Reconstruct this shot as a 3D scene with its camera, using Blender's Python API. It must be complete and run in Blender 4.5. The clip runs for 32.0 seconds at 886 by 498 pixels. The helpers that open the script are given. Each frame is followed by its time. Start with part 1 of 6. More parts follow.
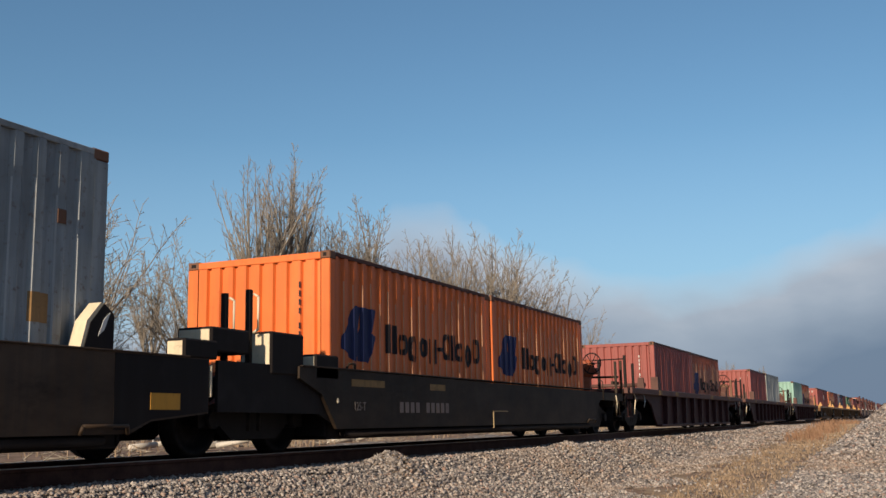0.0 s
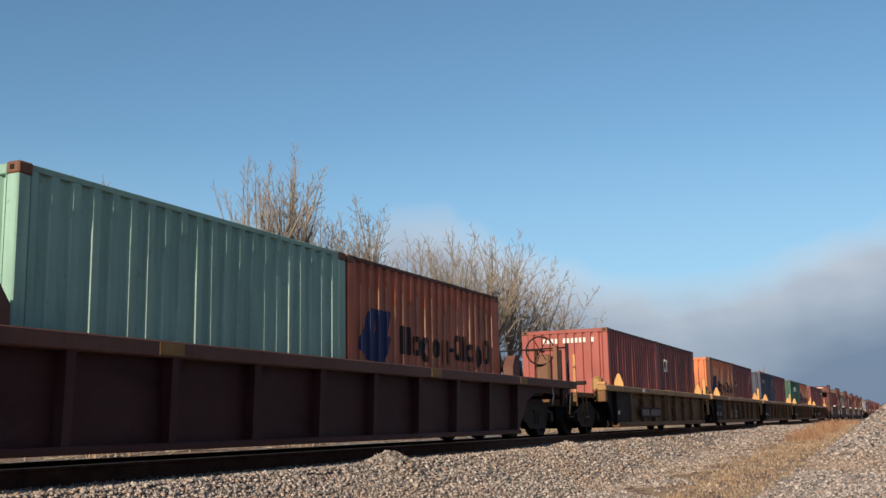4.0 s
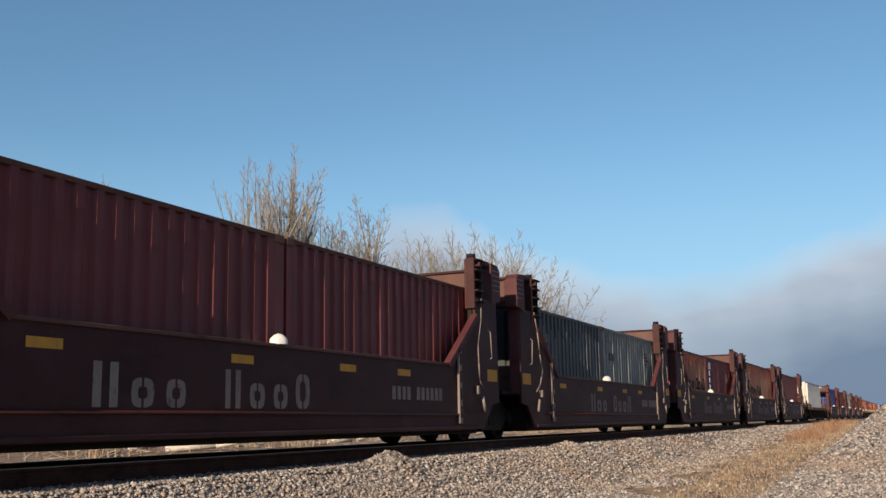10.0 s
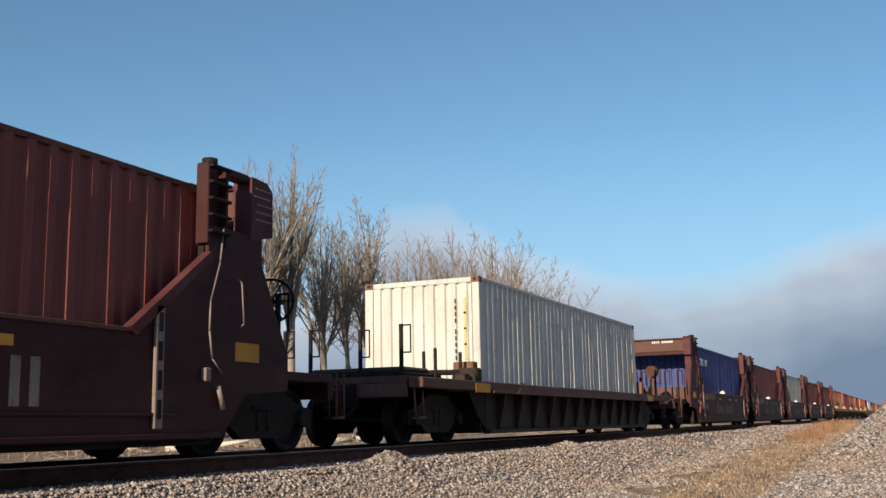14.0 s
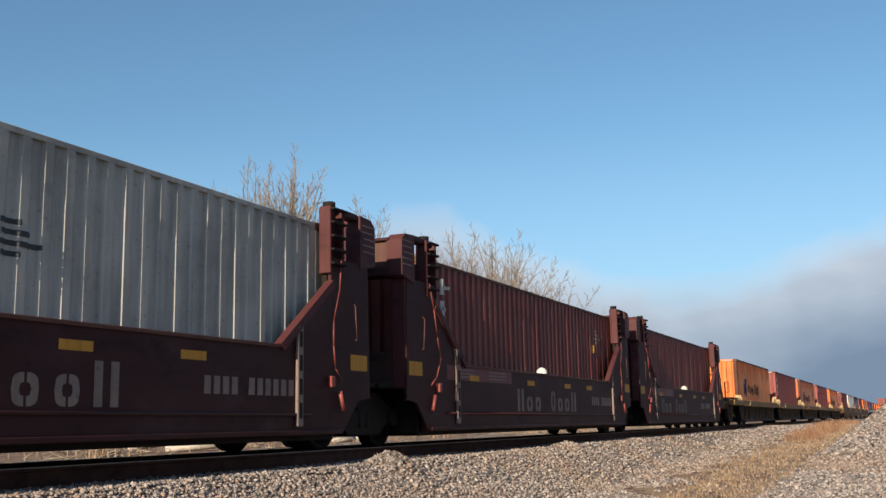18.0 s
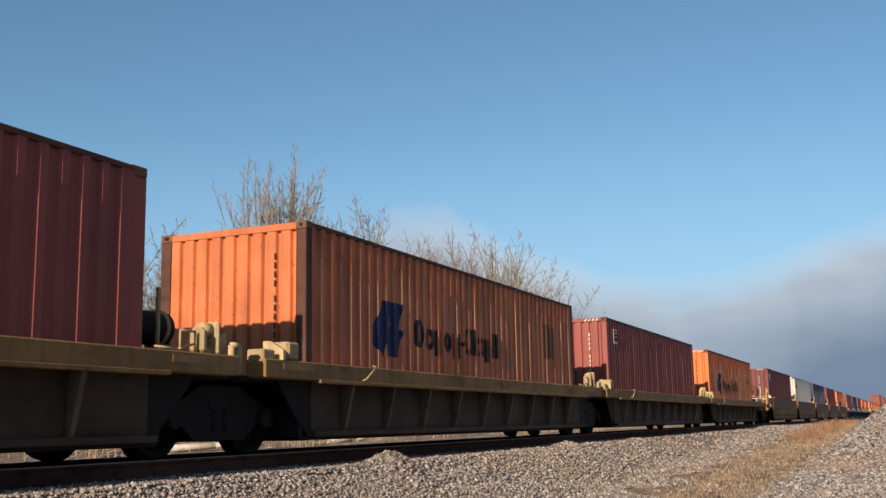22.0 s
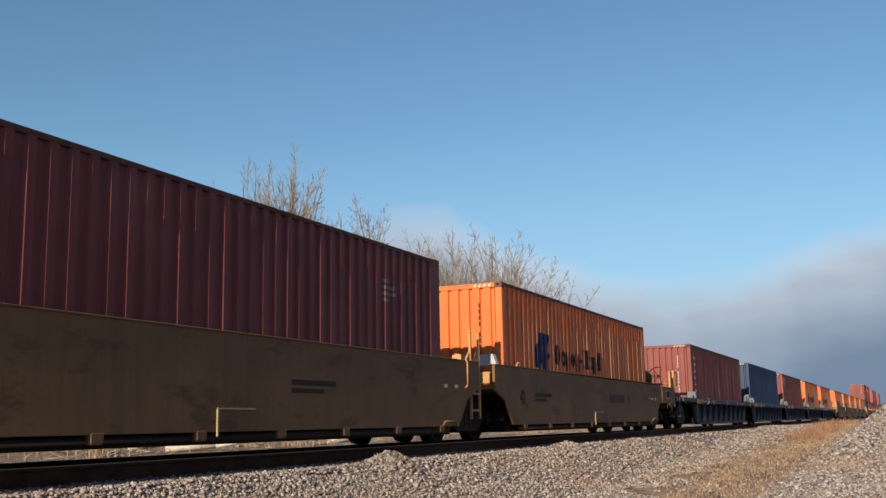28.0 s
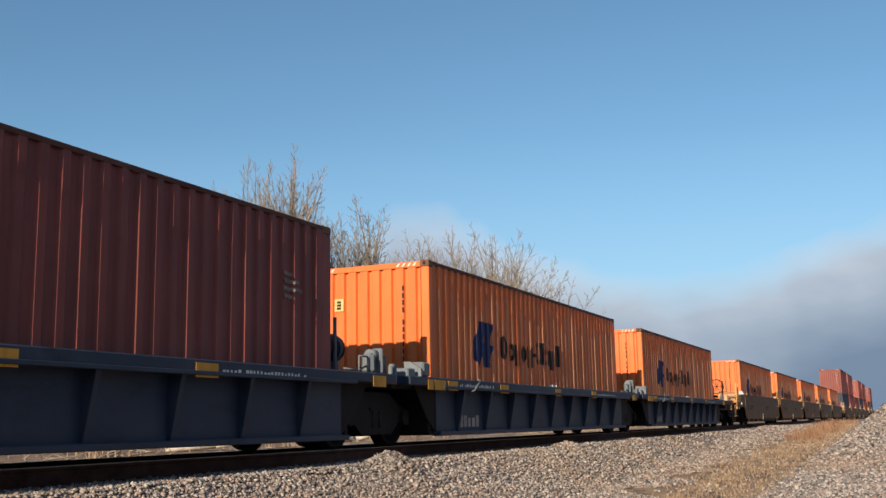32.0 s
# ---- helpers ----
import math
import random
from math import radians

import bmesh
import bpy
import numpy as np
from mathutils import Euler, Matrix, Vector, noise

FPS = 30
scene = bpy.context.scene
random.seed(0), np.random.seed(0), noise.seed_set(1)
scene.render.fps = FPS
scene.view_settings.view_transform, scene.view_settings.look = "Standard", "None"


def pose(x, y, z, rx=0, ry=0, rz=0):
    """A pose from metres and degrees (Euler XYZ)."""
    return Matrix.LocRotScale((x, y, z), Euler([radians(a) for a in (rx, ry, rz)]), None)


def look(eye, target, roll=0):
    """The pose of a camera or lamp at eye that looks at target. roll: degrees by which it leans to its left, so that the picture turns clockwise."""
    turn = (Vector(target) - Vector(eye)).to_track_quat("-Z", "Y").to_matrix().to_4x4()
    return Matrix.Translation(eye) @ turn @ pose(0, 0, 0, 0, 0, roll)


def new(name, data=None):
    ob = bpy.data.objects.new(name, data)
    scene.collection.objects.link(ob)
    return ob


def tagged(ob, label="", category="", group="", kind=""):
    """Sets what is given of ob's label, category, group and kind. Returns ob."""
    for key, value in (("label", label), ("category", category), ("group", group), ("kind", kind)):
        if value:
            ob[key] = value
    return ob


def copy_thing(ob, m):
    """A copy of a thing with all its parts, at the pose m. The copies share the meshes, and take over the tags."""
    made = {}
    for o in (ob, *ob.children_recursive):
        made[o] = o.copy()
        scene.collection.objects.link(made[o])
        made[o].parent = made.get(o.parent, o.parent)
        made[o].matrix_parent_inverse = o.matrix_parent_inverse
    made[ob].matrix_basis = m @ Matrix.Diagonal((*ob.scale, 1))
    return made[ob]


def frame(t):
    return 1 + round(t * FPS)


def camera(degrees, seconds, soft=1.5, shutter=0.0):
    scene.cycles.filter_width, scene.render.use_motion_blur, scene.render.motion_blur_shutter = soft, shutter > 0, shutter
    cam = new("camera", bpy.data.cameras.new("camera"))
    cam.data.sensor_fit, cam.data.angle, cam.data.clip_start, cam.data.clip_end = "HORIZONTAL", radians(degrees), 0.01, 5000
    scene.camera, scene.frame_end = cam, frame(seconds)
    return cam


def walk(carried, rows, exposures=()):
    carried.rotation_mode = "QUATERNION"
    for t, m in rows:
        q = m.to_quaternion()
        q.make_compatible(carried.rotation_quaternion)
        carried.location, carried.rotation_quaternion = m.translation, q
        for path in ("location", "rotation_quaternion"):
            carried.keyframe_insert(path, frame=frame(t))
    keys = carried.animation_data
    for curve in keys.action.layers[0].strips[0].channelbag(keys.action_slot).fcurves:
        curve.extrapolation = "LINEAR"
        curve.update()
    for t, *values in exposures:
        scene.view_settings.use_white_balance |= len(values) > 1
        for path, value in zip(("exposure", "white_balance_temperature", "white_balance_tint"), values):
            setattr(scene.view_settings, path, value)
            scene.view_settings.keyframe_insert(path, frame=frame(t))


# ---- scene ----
V = 17.32            # train speed, metres a second
TRACK = -8.51        # centre line of the track
FLOOR = 0.226        # well floor above the rail head
cam = camera(46.6, 32.0, soft=1.5)
EYE = (0.0, 0.0, 0.34)
YAW, PITCH = radians(23.984), radians(9.649)
AIM = (-math.sin(YAW) * math.cos(PITCH), math.cos(YAW) * math.cos(PITCH), math.sin(PITCH))
STAND = look(EYE, [e + 10 * a for e, a in zip(EYE, AIM)], -1.095)
walk(cam, [(0, STAND), (32, STAND)], exposures=[(0, 0.24), (1, 0.29), (2, 0.44), (5, 0.39), (7, 0.44), (9, 0.41), (12, 0.52), (13, 0.54), (15, 0.39), (18, 0.54), (19, 0.54), (20, 0.49), (22, 0.39), (24, 0.32), (25, 0.34), (28, 0.39), (29, 0.34), (30, 0.47), (32, 0.46)])

# ---- daylight ----
SUN_SIDE, SUN_UP = radians(0.9), radians(21.8)


def daylight():
    w = bpy.data.worlds.new("sky")
    scene.world = w
    w.use_nodes = True
    t = w.node_tree
    t.nodes.clear()
    n, l = t.nodes.new, t.links.new

    def math_node(op, a, b=None, clamp=False):
        m = n("ShaderNodeMath")
        m.operation, m.use_clamp = op, clamp
        for i, v in enumerate((a, b)):
            if v is None:
                continue
            if isinstance(v, (int, float)):
                m.inputs[i].default_value = v
            else:
                l(v, m.inputs[i])
        return m.outputs[0]

    sky = n("ShaderNodeTexSky")
    sky.sky_type, sky.sun_disc = "NISHITA", False
    sky.sun_elevation, sky.sun_rotation = SUN_UP, math.pi - SUN_SIDE
    sky.air_density, sky.dust_density, sky.ozone_density = 1.0, 0.35, 3.0
    tc = n("ShaderNodeTexCoord")
    sep = n("ShaderNodeSeparateXYZ")
    l(tc.outputs["Generated"], sep.inputs[0])
    x, y, z = sep.outputs
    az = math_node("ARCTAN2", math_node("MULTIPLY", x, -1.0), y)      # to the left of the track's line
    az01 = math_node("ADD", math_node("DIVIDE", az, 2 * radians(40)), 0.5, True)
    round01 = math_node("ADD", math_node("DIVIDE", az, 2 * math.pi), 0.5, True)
    wide = n("ShaderNodeValToRGB")                                    # the same all round; added unseen eastern bank darkens the train's near side
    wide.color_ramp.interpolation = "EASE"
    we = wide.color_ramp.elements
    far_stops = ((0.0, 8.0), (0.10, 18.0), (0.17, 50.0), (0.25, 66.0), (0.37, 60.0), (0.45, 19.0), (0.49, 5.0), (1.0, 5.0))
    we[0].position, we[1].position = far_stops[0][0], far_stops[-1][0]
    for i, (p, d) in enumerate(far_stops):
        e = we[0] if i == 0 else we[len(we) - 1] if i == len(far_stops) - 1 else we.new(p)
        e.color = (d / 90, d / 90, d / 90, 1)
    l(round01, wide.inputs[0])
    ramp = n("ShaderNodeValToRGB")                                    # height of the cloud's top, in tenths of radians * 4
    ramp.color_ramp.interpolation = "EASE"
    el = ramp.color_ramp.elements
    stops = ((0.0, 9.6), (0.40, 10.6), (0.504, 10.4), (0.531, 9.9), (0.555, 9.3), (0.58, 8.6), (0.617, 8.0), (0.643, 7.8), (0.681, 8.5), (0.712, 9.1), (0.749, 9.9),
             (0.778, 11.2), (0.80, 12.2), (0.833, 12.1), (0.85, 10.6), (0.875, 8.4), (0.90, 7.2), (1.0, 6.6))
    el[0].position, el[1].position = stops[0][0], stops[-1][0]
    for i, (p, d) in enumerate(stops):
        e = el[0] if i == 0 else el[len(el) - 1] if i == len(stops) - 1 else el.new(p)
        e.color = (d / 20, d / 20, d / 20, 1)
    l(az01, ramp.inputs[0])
    mp = n("ShaderNodeMapping")
    mp.inputs["Scale"].default_value = (1, 1, 2.4)
    l(tc.outputs["Generated"], mp.inputs[0])
    nz = n("ShaderNodeTexNoise")
    nz.inputs["Scale"].default_value, nz.inputs["Detail"].default_value, nz.inputs["Roughness"].default_value = 9.0, 6.0, 0.55
    l(mp.outputs[0], nz.inputs["Vector"])
    nz2 = n("ShaderNodeTexNoise")
    nz2.inputs["Scale"].default_value, nz2.inputs["Detail"].default_value = 5.0, 5.0
    l(mp.outputs[0], nz2.inputs["Vector"])
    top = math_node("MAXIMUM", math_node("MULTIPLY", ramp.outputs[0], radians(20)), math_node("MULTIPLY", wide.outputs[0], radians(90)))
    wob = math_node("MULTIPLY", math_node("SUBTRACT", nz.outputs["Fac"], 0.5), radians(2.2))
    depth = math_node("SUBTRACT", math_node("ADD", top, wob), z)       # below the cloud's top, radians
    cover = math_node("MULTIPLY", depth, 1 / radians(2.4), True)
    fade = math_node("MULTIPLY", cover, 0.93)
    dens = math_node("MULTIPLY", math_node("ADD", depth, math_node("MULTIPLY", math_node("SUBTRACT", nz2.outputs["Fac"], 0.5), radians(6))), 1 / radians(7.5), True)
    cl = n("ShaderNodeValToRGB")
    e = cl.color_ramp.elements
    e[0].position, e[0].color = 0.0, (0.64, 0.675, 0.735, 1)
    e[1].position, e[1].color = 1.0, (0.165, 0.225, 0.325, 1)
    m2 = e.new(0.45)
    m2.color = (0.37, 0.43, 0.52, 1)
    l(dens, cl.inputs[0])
    mix = n("ShaderNodeMix")
    mix.data_type = "RGBA"
    l(fade, mix.inputs["Factor"])
    clear = n("ShaderNodeVectorMath")
    clear.operation = "MULTIPLY"
    clear.inputs[1].default_value = (0.885, 1.05, 1.035)
    l(sky.outputs[0], clear.inputs[0])
    haze = n("ShaderNodeMix")                                         # paler towards the horizon
    haze.data_type = "RGBA"
    l(math_node("MULTIPLY", math_node("SUBTRACT", 0.27, z), 3.0, True), haze.inputs["Factor"])
    l(clear.outputs[0], haze.inputs["A"])
    haze.inputs["B"].default_value = (3.0, 4.7, 6.9, 1)
    l(haze.outputs["Result"], mix.inputs["A"])
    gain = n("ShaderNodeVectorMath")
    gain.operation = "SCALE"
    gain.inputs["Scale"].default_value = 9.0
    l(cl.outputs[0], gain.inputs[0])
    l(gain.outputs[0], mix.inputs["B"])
    bg = n("ShaderNodeBackground")
    bg.inputs["Strength"].default_value = 0.085
    l(mix.outputs["Result"], bg.inputs["Color"])
    out = n("ShaderNodeOutputWorld")
    l(bg.outputs[0], out.inputs[0])
    sun = bpy.data.lights.new("sun", "SUN")
    sun.energy, sun.angle, sun.color = 5.0, radians(0.5), (1.0, 0.82, 0.60)
    ob = new("sun", sun)
    way = Vector((math.sin(SUN_SIDE) * math.cos(SUN_UP), -math.cos(SUN_SIDE) * math.cos(SUN_UP), math.sin(SUN_UP)))
    ob.matrix_world = look(way * 50, (0, 0, 0))


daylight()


# ---- materials ----
def nodes(name):
    m = bpy.data.materials.new(name)
    m.use_nodes = True
    t = m.node_tree
    return m, t, t.nodes["Principled BSDF"]


def link_noise(t, vec, scale, detail=4, rough=0.55, stretch=None):
    if stretch:
        mp = t.nodes.new("ShaderNodeMapping")
        mp.inputs["Scale"].default_value = stretch
        t.links.new(vec, mp.inputs[0])
        vec = mp.outputs[0]
    z = t.nodes.new("ShaderNodeTexNoise")
    z.inputs["Scale"].default_value, z.inputs["Detail"].default_value, z.inputs["Roughness"].default_value = scale, detail, rough
    t.links.new(vec, z.inputs["Vector"])
    return z.outputs["Fac"]


def ramp_of(t, fac, stops):
    r = t.nodes.new("ShaderNodeValToRGB")
    e = r.color_ramp.elements
    e[0].position, e[1].position = stops[0][0], stops[-1][0]
    for i, (p, c) in enumerate(stops):
        k = e[0] if i == 0 else e[len(e) - 1] if i == len(stops) - 1 else e.new(p)
        k.color = (*c, 1) if len(c) == 3 else c
    t.links.new(fac, r.inputs[0])
    return r.outputs[0]


def mixed(t, fac, a, b, blend="MIX"):
    m = t.nodes.new("ShaderNodeMix")
    m.data_type, m.blend_type = "RGBA", blend
    for key, v in (("Factor", fac), ("A", a), ("B", b)):
        if isinstance(v, (int, float)):
            m.inputs[key].default_value = v
        elif isinstance(v, tuple):
            m.inputs[key].default_value = (*v, 1)
        else:
            t.links.new(v, m.inputs[key])
    return m.outputs["Result"]


def place_vec(t, shift=True):
    tc = t.nodes.new("ShaderNodeTexCoord")
    if not shift:
        return tc.outputs["Object"]
    info = t.nodes.new("ShaderNodeObjectInfo")
    k = t.nodes.new("ShaderNodeVectorMath")
    k.operation = "MULTIPLY_ADD"
    k.inputs[0].default_value = (37, 61, 23)
    t.links.new(info.outputs["Random"], k.inputs[1])
    t.links.new(tc.outputs["Object"], k.inputs[2])
    return k.outputs[0]


def bump(t, bsdf, fac, strength, dist):
    b = t.nodes.new("ShaderNodeBump")
    b.inputs["Strength"].default_value, b.inputs["Distance"].default_value = strength, dist
    t.links.new(fac, b.inputs["Height"])
    t.links.new(b.outputs[0], bsdf.inputs["Normal"])


def paint(name, rgb, rough=0.5, rust=0.35, rust_rgb=(0.10, 0.035, 0.015), grime=0.5, dust=0.0):
    """Weathered paint: blotches, upright rain streaks, specks of rust."""
    m, t, b = nodes(name)
    v = place_vec(t)
    big = link_noise(t, v, 0.9, 5)
    streak = link_noise(t, v, 1.0, 6, 0.6, (9, 9, 0.7))
    fine = link_noise(t, v, 14, 6, 0.65)
    dark = tuple(c * 0.62 for c in rgb)
    pale = tuple(min(1, c * 1.08 + 0.02) for c in rgb)
    c = ramp_of(t, big, ((0.3, dark if grime > 0.6 else tuple(x * 0.85 for x in rgb)), (0.55, rgb), (0.8, pale)))
    c = mixed(t, ramp_of(t, streak, ((0.45, (0, 0, 0)), (0.75, (grime, grime, grime)))), c, tuple(x * 0.45 + 0.012 for x in rgb))
    c = mixed(t, ramp_of(t, fine, ((0.66 - 0.12 * rust, (0, 0, 0)), (0.80 - 0.1 * rust, (rust, rust, rust)))), c, rust_rgb)
    if dust:
        mid = link_noise(t, v, 1.6, 7, 0.68, (0.7, 0.7, 1.6))
        c = mixed(t, ramp_of(t, mid, ((0.47, (0, 0, 0)), (0.66, (dust, dust, dust)))), c, tuple(0.5 * x + k for x, k in zip(rgb, (0.072, 0.047, 0.030))))
        c = mixed(t, ramp_of(t, mid, ((0.30, (0.75, 0.75, 0.75)), (0.45, (0, 0, 0)))), c, tuple(0.3 * x for x in rgb))
    t.links.new(c, b.inputs["Base Color"])
    b.inputs["Roughness"].default_value = rough
    b.inputs["Specular IOR Level"].default_value = 0.2 if rough > 0.56 else 0.36
    bump(t, b, fine, 0.15, 0.004)
    return m


def stones(name, cols, per_island=True):
    m, t, b = nodes(name)
    v = place_vec(t, False)
    if per_island:
        g = t.nodes.new("ShaderNodeNewGeometry")
        c = ramp_of(t, g.outputs["Random Per Island"], cols)
    else:
        vo = t.nodes.new("ShaderNodeTexVoronoi")
        vo.inputs["Scale"].default_value = 17
        t.links.new(v, vo.inputs["Vector"])
        sp = t.nodes.new("ShaderNodeSeparateColor")
        t.links.new(vo.outputs["Color"], sp.inputs[0])
        c = ramp_of(t, sp.outputs[0], cols)
        bump(t, b, vo.outputs["Distance"], 0.9, 0.03)
    fine = link_noise(t, v, 45, 4)
    wide = link_noise(t, v, 0.35, 4)
    c = mixed(t, 0.35, c, ramp_of(t, fine, ((0.3, (0.25, 0.25, 0.25)), (0.7, (0.9, 0.9, 0.9)))), "MULTIPLY")
    c = mixed(t, ramp_of(t, wide, ((0.45, (0, 0, 0)), (0.7, (0.35, 0.35, 0.35)))), c, (0.30, 0.19, 0.11))
    t.links.new(c, b.inputs["Base Color"])
    b.inputs["Roughness"].default_value = 0.9
    return m


LIGHTER = {}


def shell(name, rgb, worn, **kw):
    """Container paint, and a lighter tone of the same paint for strips on its ridges."""
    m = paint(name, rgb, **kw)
    LIGHTER[m] = paint("rubbed " + name, worn, 0.6, 0.5, (0.16, 0.08, 0.05), 0.6)
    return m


ROCKS = ((0.0, (0.080, 0.070, 0.069)), (0.25, (0.200, 0.177, 0.169)), (0.55, (0.318, 0.283, 0.267)), (0.8, (0.53, 0.475, 0.440)), (1.0, (0.29, 0.18, 0.142)))
MAT = {
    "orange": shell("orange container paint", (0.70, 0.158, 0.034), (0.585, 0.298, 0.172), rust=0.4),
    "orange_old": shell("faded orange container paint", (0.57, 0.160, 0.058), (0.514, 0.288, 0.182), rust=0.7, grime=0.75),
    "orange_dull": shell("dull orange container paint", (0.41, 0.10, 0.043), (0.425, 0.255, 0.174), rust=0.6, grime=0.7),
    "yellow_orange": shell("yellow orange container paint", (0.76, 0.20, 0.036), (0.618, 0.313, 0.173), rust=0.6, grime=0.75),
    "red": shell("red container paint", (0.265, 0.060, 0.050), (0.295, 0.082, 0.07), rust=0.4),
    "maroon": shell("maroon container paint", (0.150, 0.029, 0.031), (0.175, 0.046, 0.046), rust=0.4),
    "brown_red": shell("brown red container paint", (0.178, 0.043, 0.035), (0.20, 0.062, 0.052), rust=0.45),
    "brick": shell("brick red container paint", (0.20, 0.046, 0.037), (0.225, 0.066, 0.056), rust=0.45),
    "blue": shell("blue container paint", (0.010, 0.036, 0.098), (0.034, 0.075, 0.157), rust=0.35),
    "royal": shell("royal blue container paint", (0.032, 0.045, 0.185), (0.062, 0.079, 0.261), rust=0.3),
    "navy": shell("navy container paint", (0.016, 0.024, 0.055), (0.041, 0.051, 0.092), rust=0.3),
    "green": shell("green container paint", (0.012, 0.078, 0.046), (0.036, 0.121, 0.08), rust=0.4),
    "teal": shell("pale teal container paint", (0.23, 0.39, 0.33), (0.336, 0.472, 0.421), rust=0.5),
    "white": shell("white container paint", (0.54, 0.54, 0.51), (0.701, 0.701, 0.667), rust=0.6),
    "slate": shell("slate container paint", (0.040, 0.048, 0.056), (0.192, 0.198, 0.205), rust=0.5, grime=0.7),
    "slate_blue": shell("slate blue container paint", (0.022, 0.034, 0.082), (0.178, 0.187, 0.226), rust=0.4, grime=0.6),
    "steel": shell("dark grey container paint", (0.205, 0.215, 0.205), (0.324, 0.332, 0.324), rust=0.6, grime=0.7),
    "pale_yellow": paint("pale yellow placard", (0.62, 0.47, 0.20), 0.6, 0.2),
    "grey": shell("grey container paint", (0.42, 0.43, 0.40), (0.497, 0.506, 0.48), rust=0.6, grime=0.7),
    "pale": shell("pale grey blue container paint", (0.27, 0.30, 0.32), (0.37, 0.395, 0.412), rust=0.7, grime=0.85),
    "car_brown": paint("brown wagon paint", (0.044, 0.0128, 0.0142), 0.6, 0.3, (0.05, 0.02, 0.012), dust=0.12),
    "car_rust": paint("red brown wagon paint", (0.108, 0.050, 0.041), 0.6, 0.3, (0.06, 0.025, 0.015), dust=0.2),
    "car_maroon": paint("dark maroon wagon paint", (0.086, 0.026, 0.029), 0.6, 0.3, (0.06, 0.02, 0.015), dust=0.15),
    "car_dark": paint("dark grimy wagon paint", (0.029, 0.0185, 0.012), 0.65, 0.6, (0.035, 0.022, 0.014), 0.8, dust=0.25),
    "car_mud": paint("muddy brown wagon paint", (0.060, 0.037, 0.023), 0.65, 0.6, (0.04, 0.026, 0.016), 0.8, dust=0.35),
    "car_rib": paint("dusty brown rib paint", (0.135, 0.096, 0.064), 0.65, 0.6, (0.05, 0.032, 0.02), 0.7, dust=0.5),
    "tan_fit": paint("worn cream tan fitting", (0.46, 0.34, 0.19), 0.6, 0.6, (0.10, 0.05, 0.025), 0.7),
    "bone": paint("cream fitting and sunlit face paint", (0.66, 0.56, 0.41), 0.6, 0.5),
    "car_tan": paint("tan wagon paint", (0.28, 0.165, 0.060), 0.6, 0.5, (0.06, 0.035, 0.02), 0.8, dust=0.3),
    "car_umber": paint("dirty yellow brown wagon paint", (0.145, 0.075, 0.033), 0.65, 0.5, (0.05, 0.03, 0.018), 0.8, dust=0.4),
    "car_yellow": paint("yellow wagon paint", (0.32, 0.18, 0.066), 0.55, 0.4, (0.07, 0.04, 0.02), 0.7, dust=0.4),
    "car_ochre": paint("ochre wagon paint", (0.180, 0.100, 0.048), 0.6, 0.3, (0.08, 0.045, 0.02), 0.45, dust=0.12),
    "car_blue": paint("blue grey wagon paint", (0.020, 0.034, 0.064), 0.55, 0.35, (0.05, 0.03, 0.02), 0.6, dust=0.15),
    "black": paint("black underframe", (0.013, 0.0095, 0.0092), 0.75, 0.4, (0.022, 0.012, 0.009)),
    "signal": paint("yellow marking", (0.60, 0.30, 0.045), 0.6, 0.4),
    "bright_yellow": paint("bright yellow fitting", (0.49, 0.275, 0.112), 0.58, 0.5),
    "orange_sign": paint("orange red marking", (0.55, 0.10, 0.06), 0.6, 0.2),
    "ink": paint("dark lettering", (0.022, 0.016, 0.018), 0.6, 0.1),
    "logo_blue": paint("blue emblem paint", (0.02, 0.028, 0.095), 0.6, 0.3),
    "lettering": paint("white lettering", (0.62, 0.62, 0.60), 0.6, 0.4, (0.2, 0.15, 0.12)),
    "faded": paint("faded lettering", (0.24, 0.19, 0.175), 0.7, 0.8, (0.1, 0.05, 0.04)),
    "pale_worn": paint("worn pale emblem paint", (0.40, 0.37, 0.34), 0.7, 0.8, (0.10, 0.07, 0.05), 0.7),
    "chalk": paint("worn chalky lettering", (0.24, 0.20, 0.18), 0.7, 0.8, (0.07, 0.03, 0.025)),
    "worn_grey": paint("worn blue grey fitting", (0.15, 0.175, 0.20), 0.6, 0.6),
    "galvanised": paint("pale grey fitting", (0.42, 0.44, 0.46), 0.5, 0.3),
    "edge_brown": paint("dark brown rail and rusty post paint", (0.11, 0.045, 0.032), 0.65, 0.7, (0.03, 0.016, 0.012), 0.8, dust=0.3),
    "casting": paint("corner casting steel", (0.16, 0.08, 0.05), 0.6, 0.6, (0.04, 0.02, 0.015)),
    "gravel": stones("ballast stone", ROCKS),
    # stone colours dimmed: shadow in the gaps is put into the bed's colour
    "bed": stones("ballast bed", tuple((p, tuple(min(1, 0.8 * x) for x in c)) for p, c in ROCKS), False),
}


def simple(name, stops, scale, rough=0.9, relief=0.02, detail=6, metal=0.0, stretch=None):
    m, t, b = nodes(name)
    v = place_vec(t, False)
    f = link_noise(t, v, scale, detail, 0.6, stretch)
    g = link_noise(t, v, scale * 9, 4)
    c = ramp_of(t, f, stops)
    c = mixed(t, 0.4, c, ramp_of(t, g, ((0.3, (0.4, 0.4, 0.4)), (0.7, (1, 1, 1)))), "MULTIPLY")
    t.links.new(c, b.inputs["Base Color"])
    b.inputs["Roughness"].default_value, b.inputs["Metallic"].default_value = rough, metal
    b.inputs["Specular IOR Level"].default_value = 0.15
    bump(t, b, g, 0.6, relief)
    return m


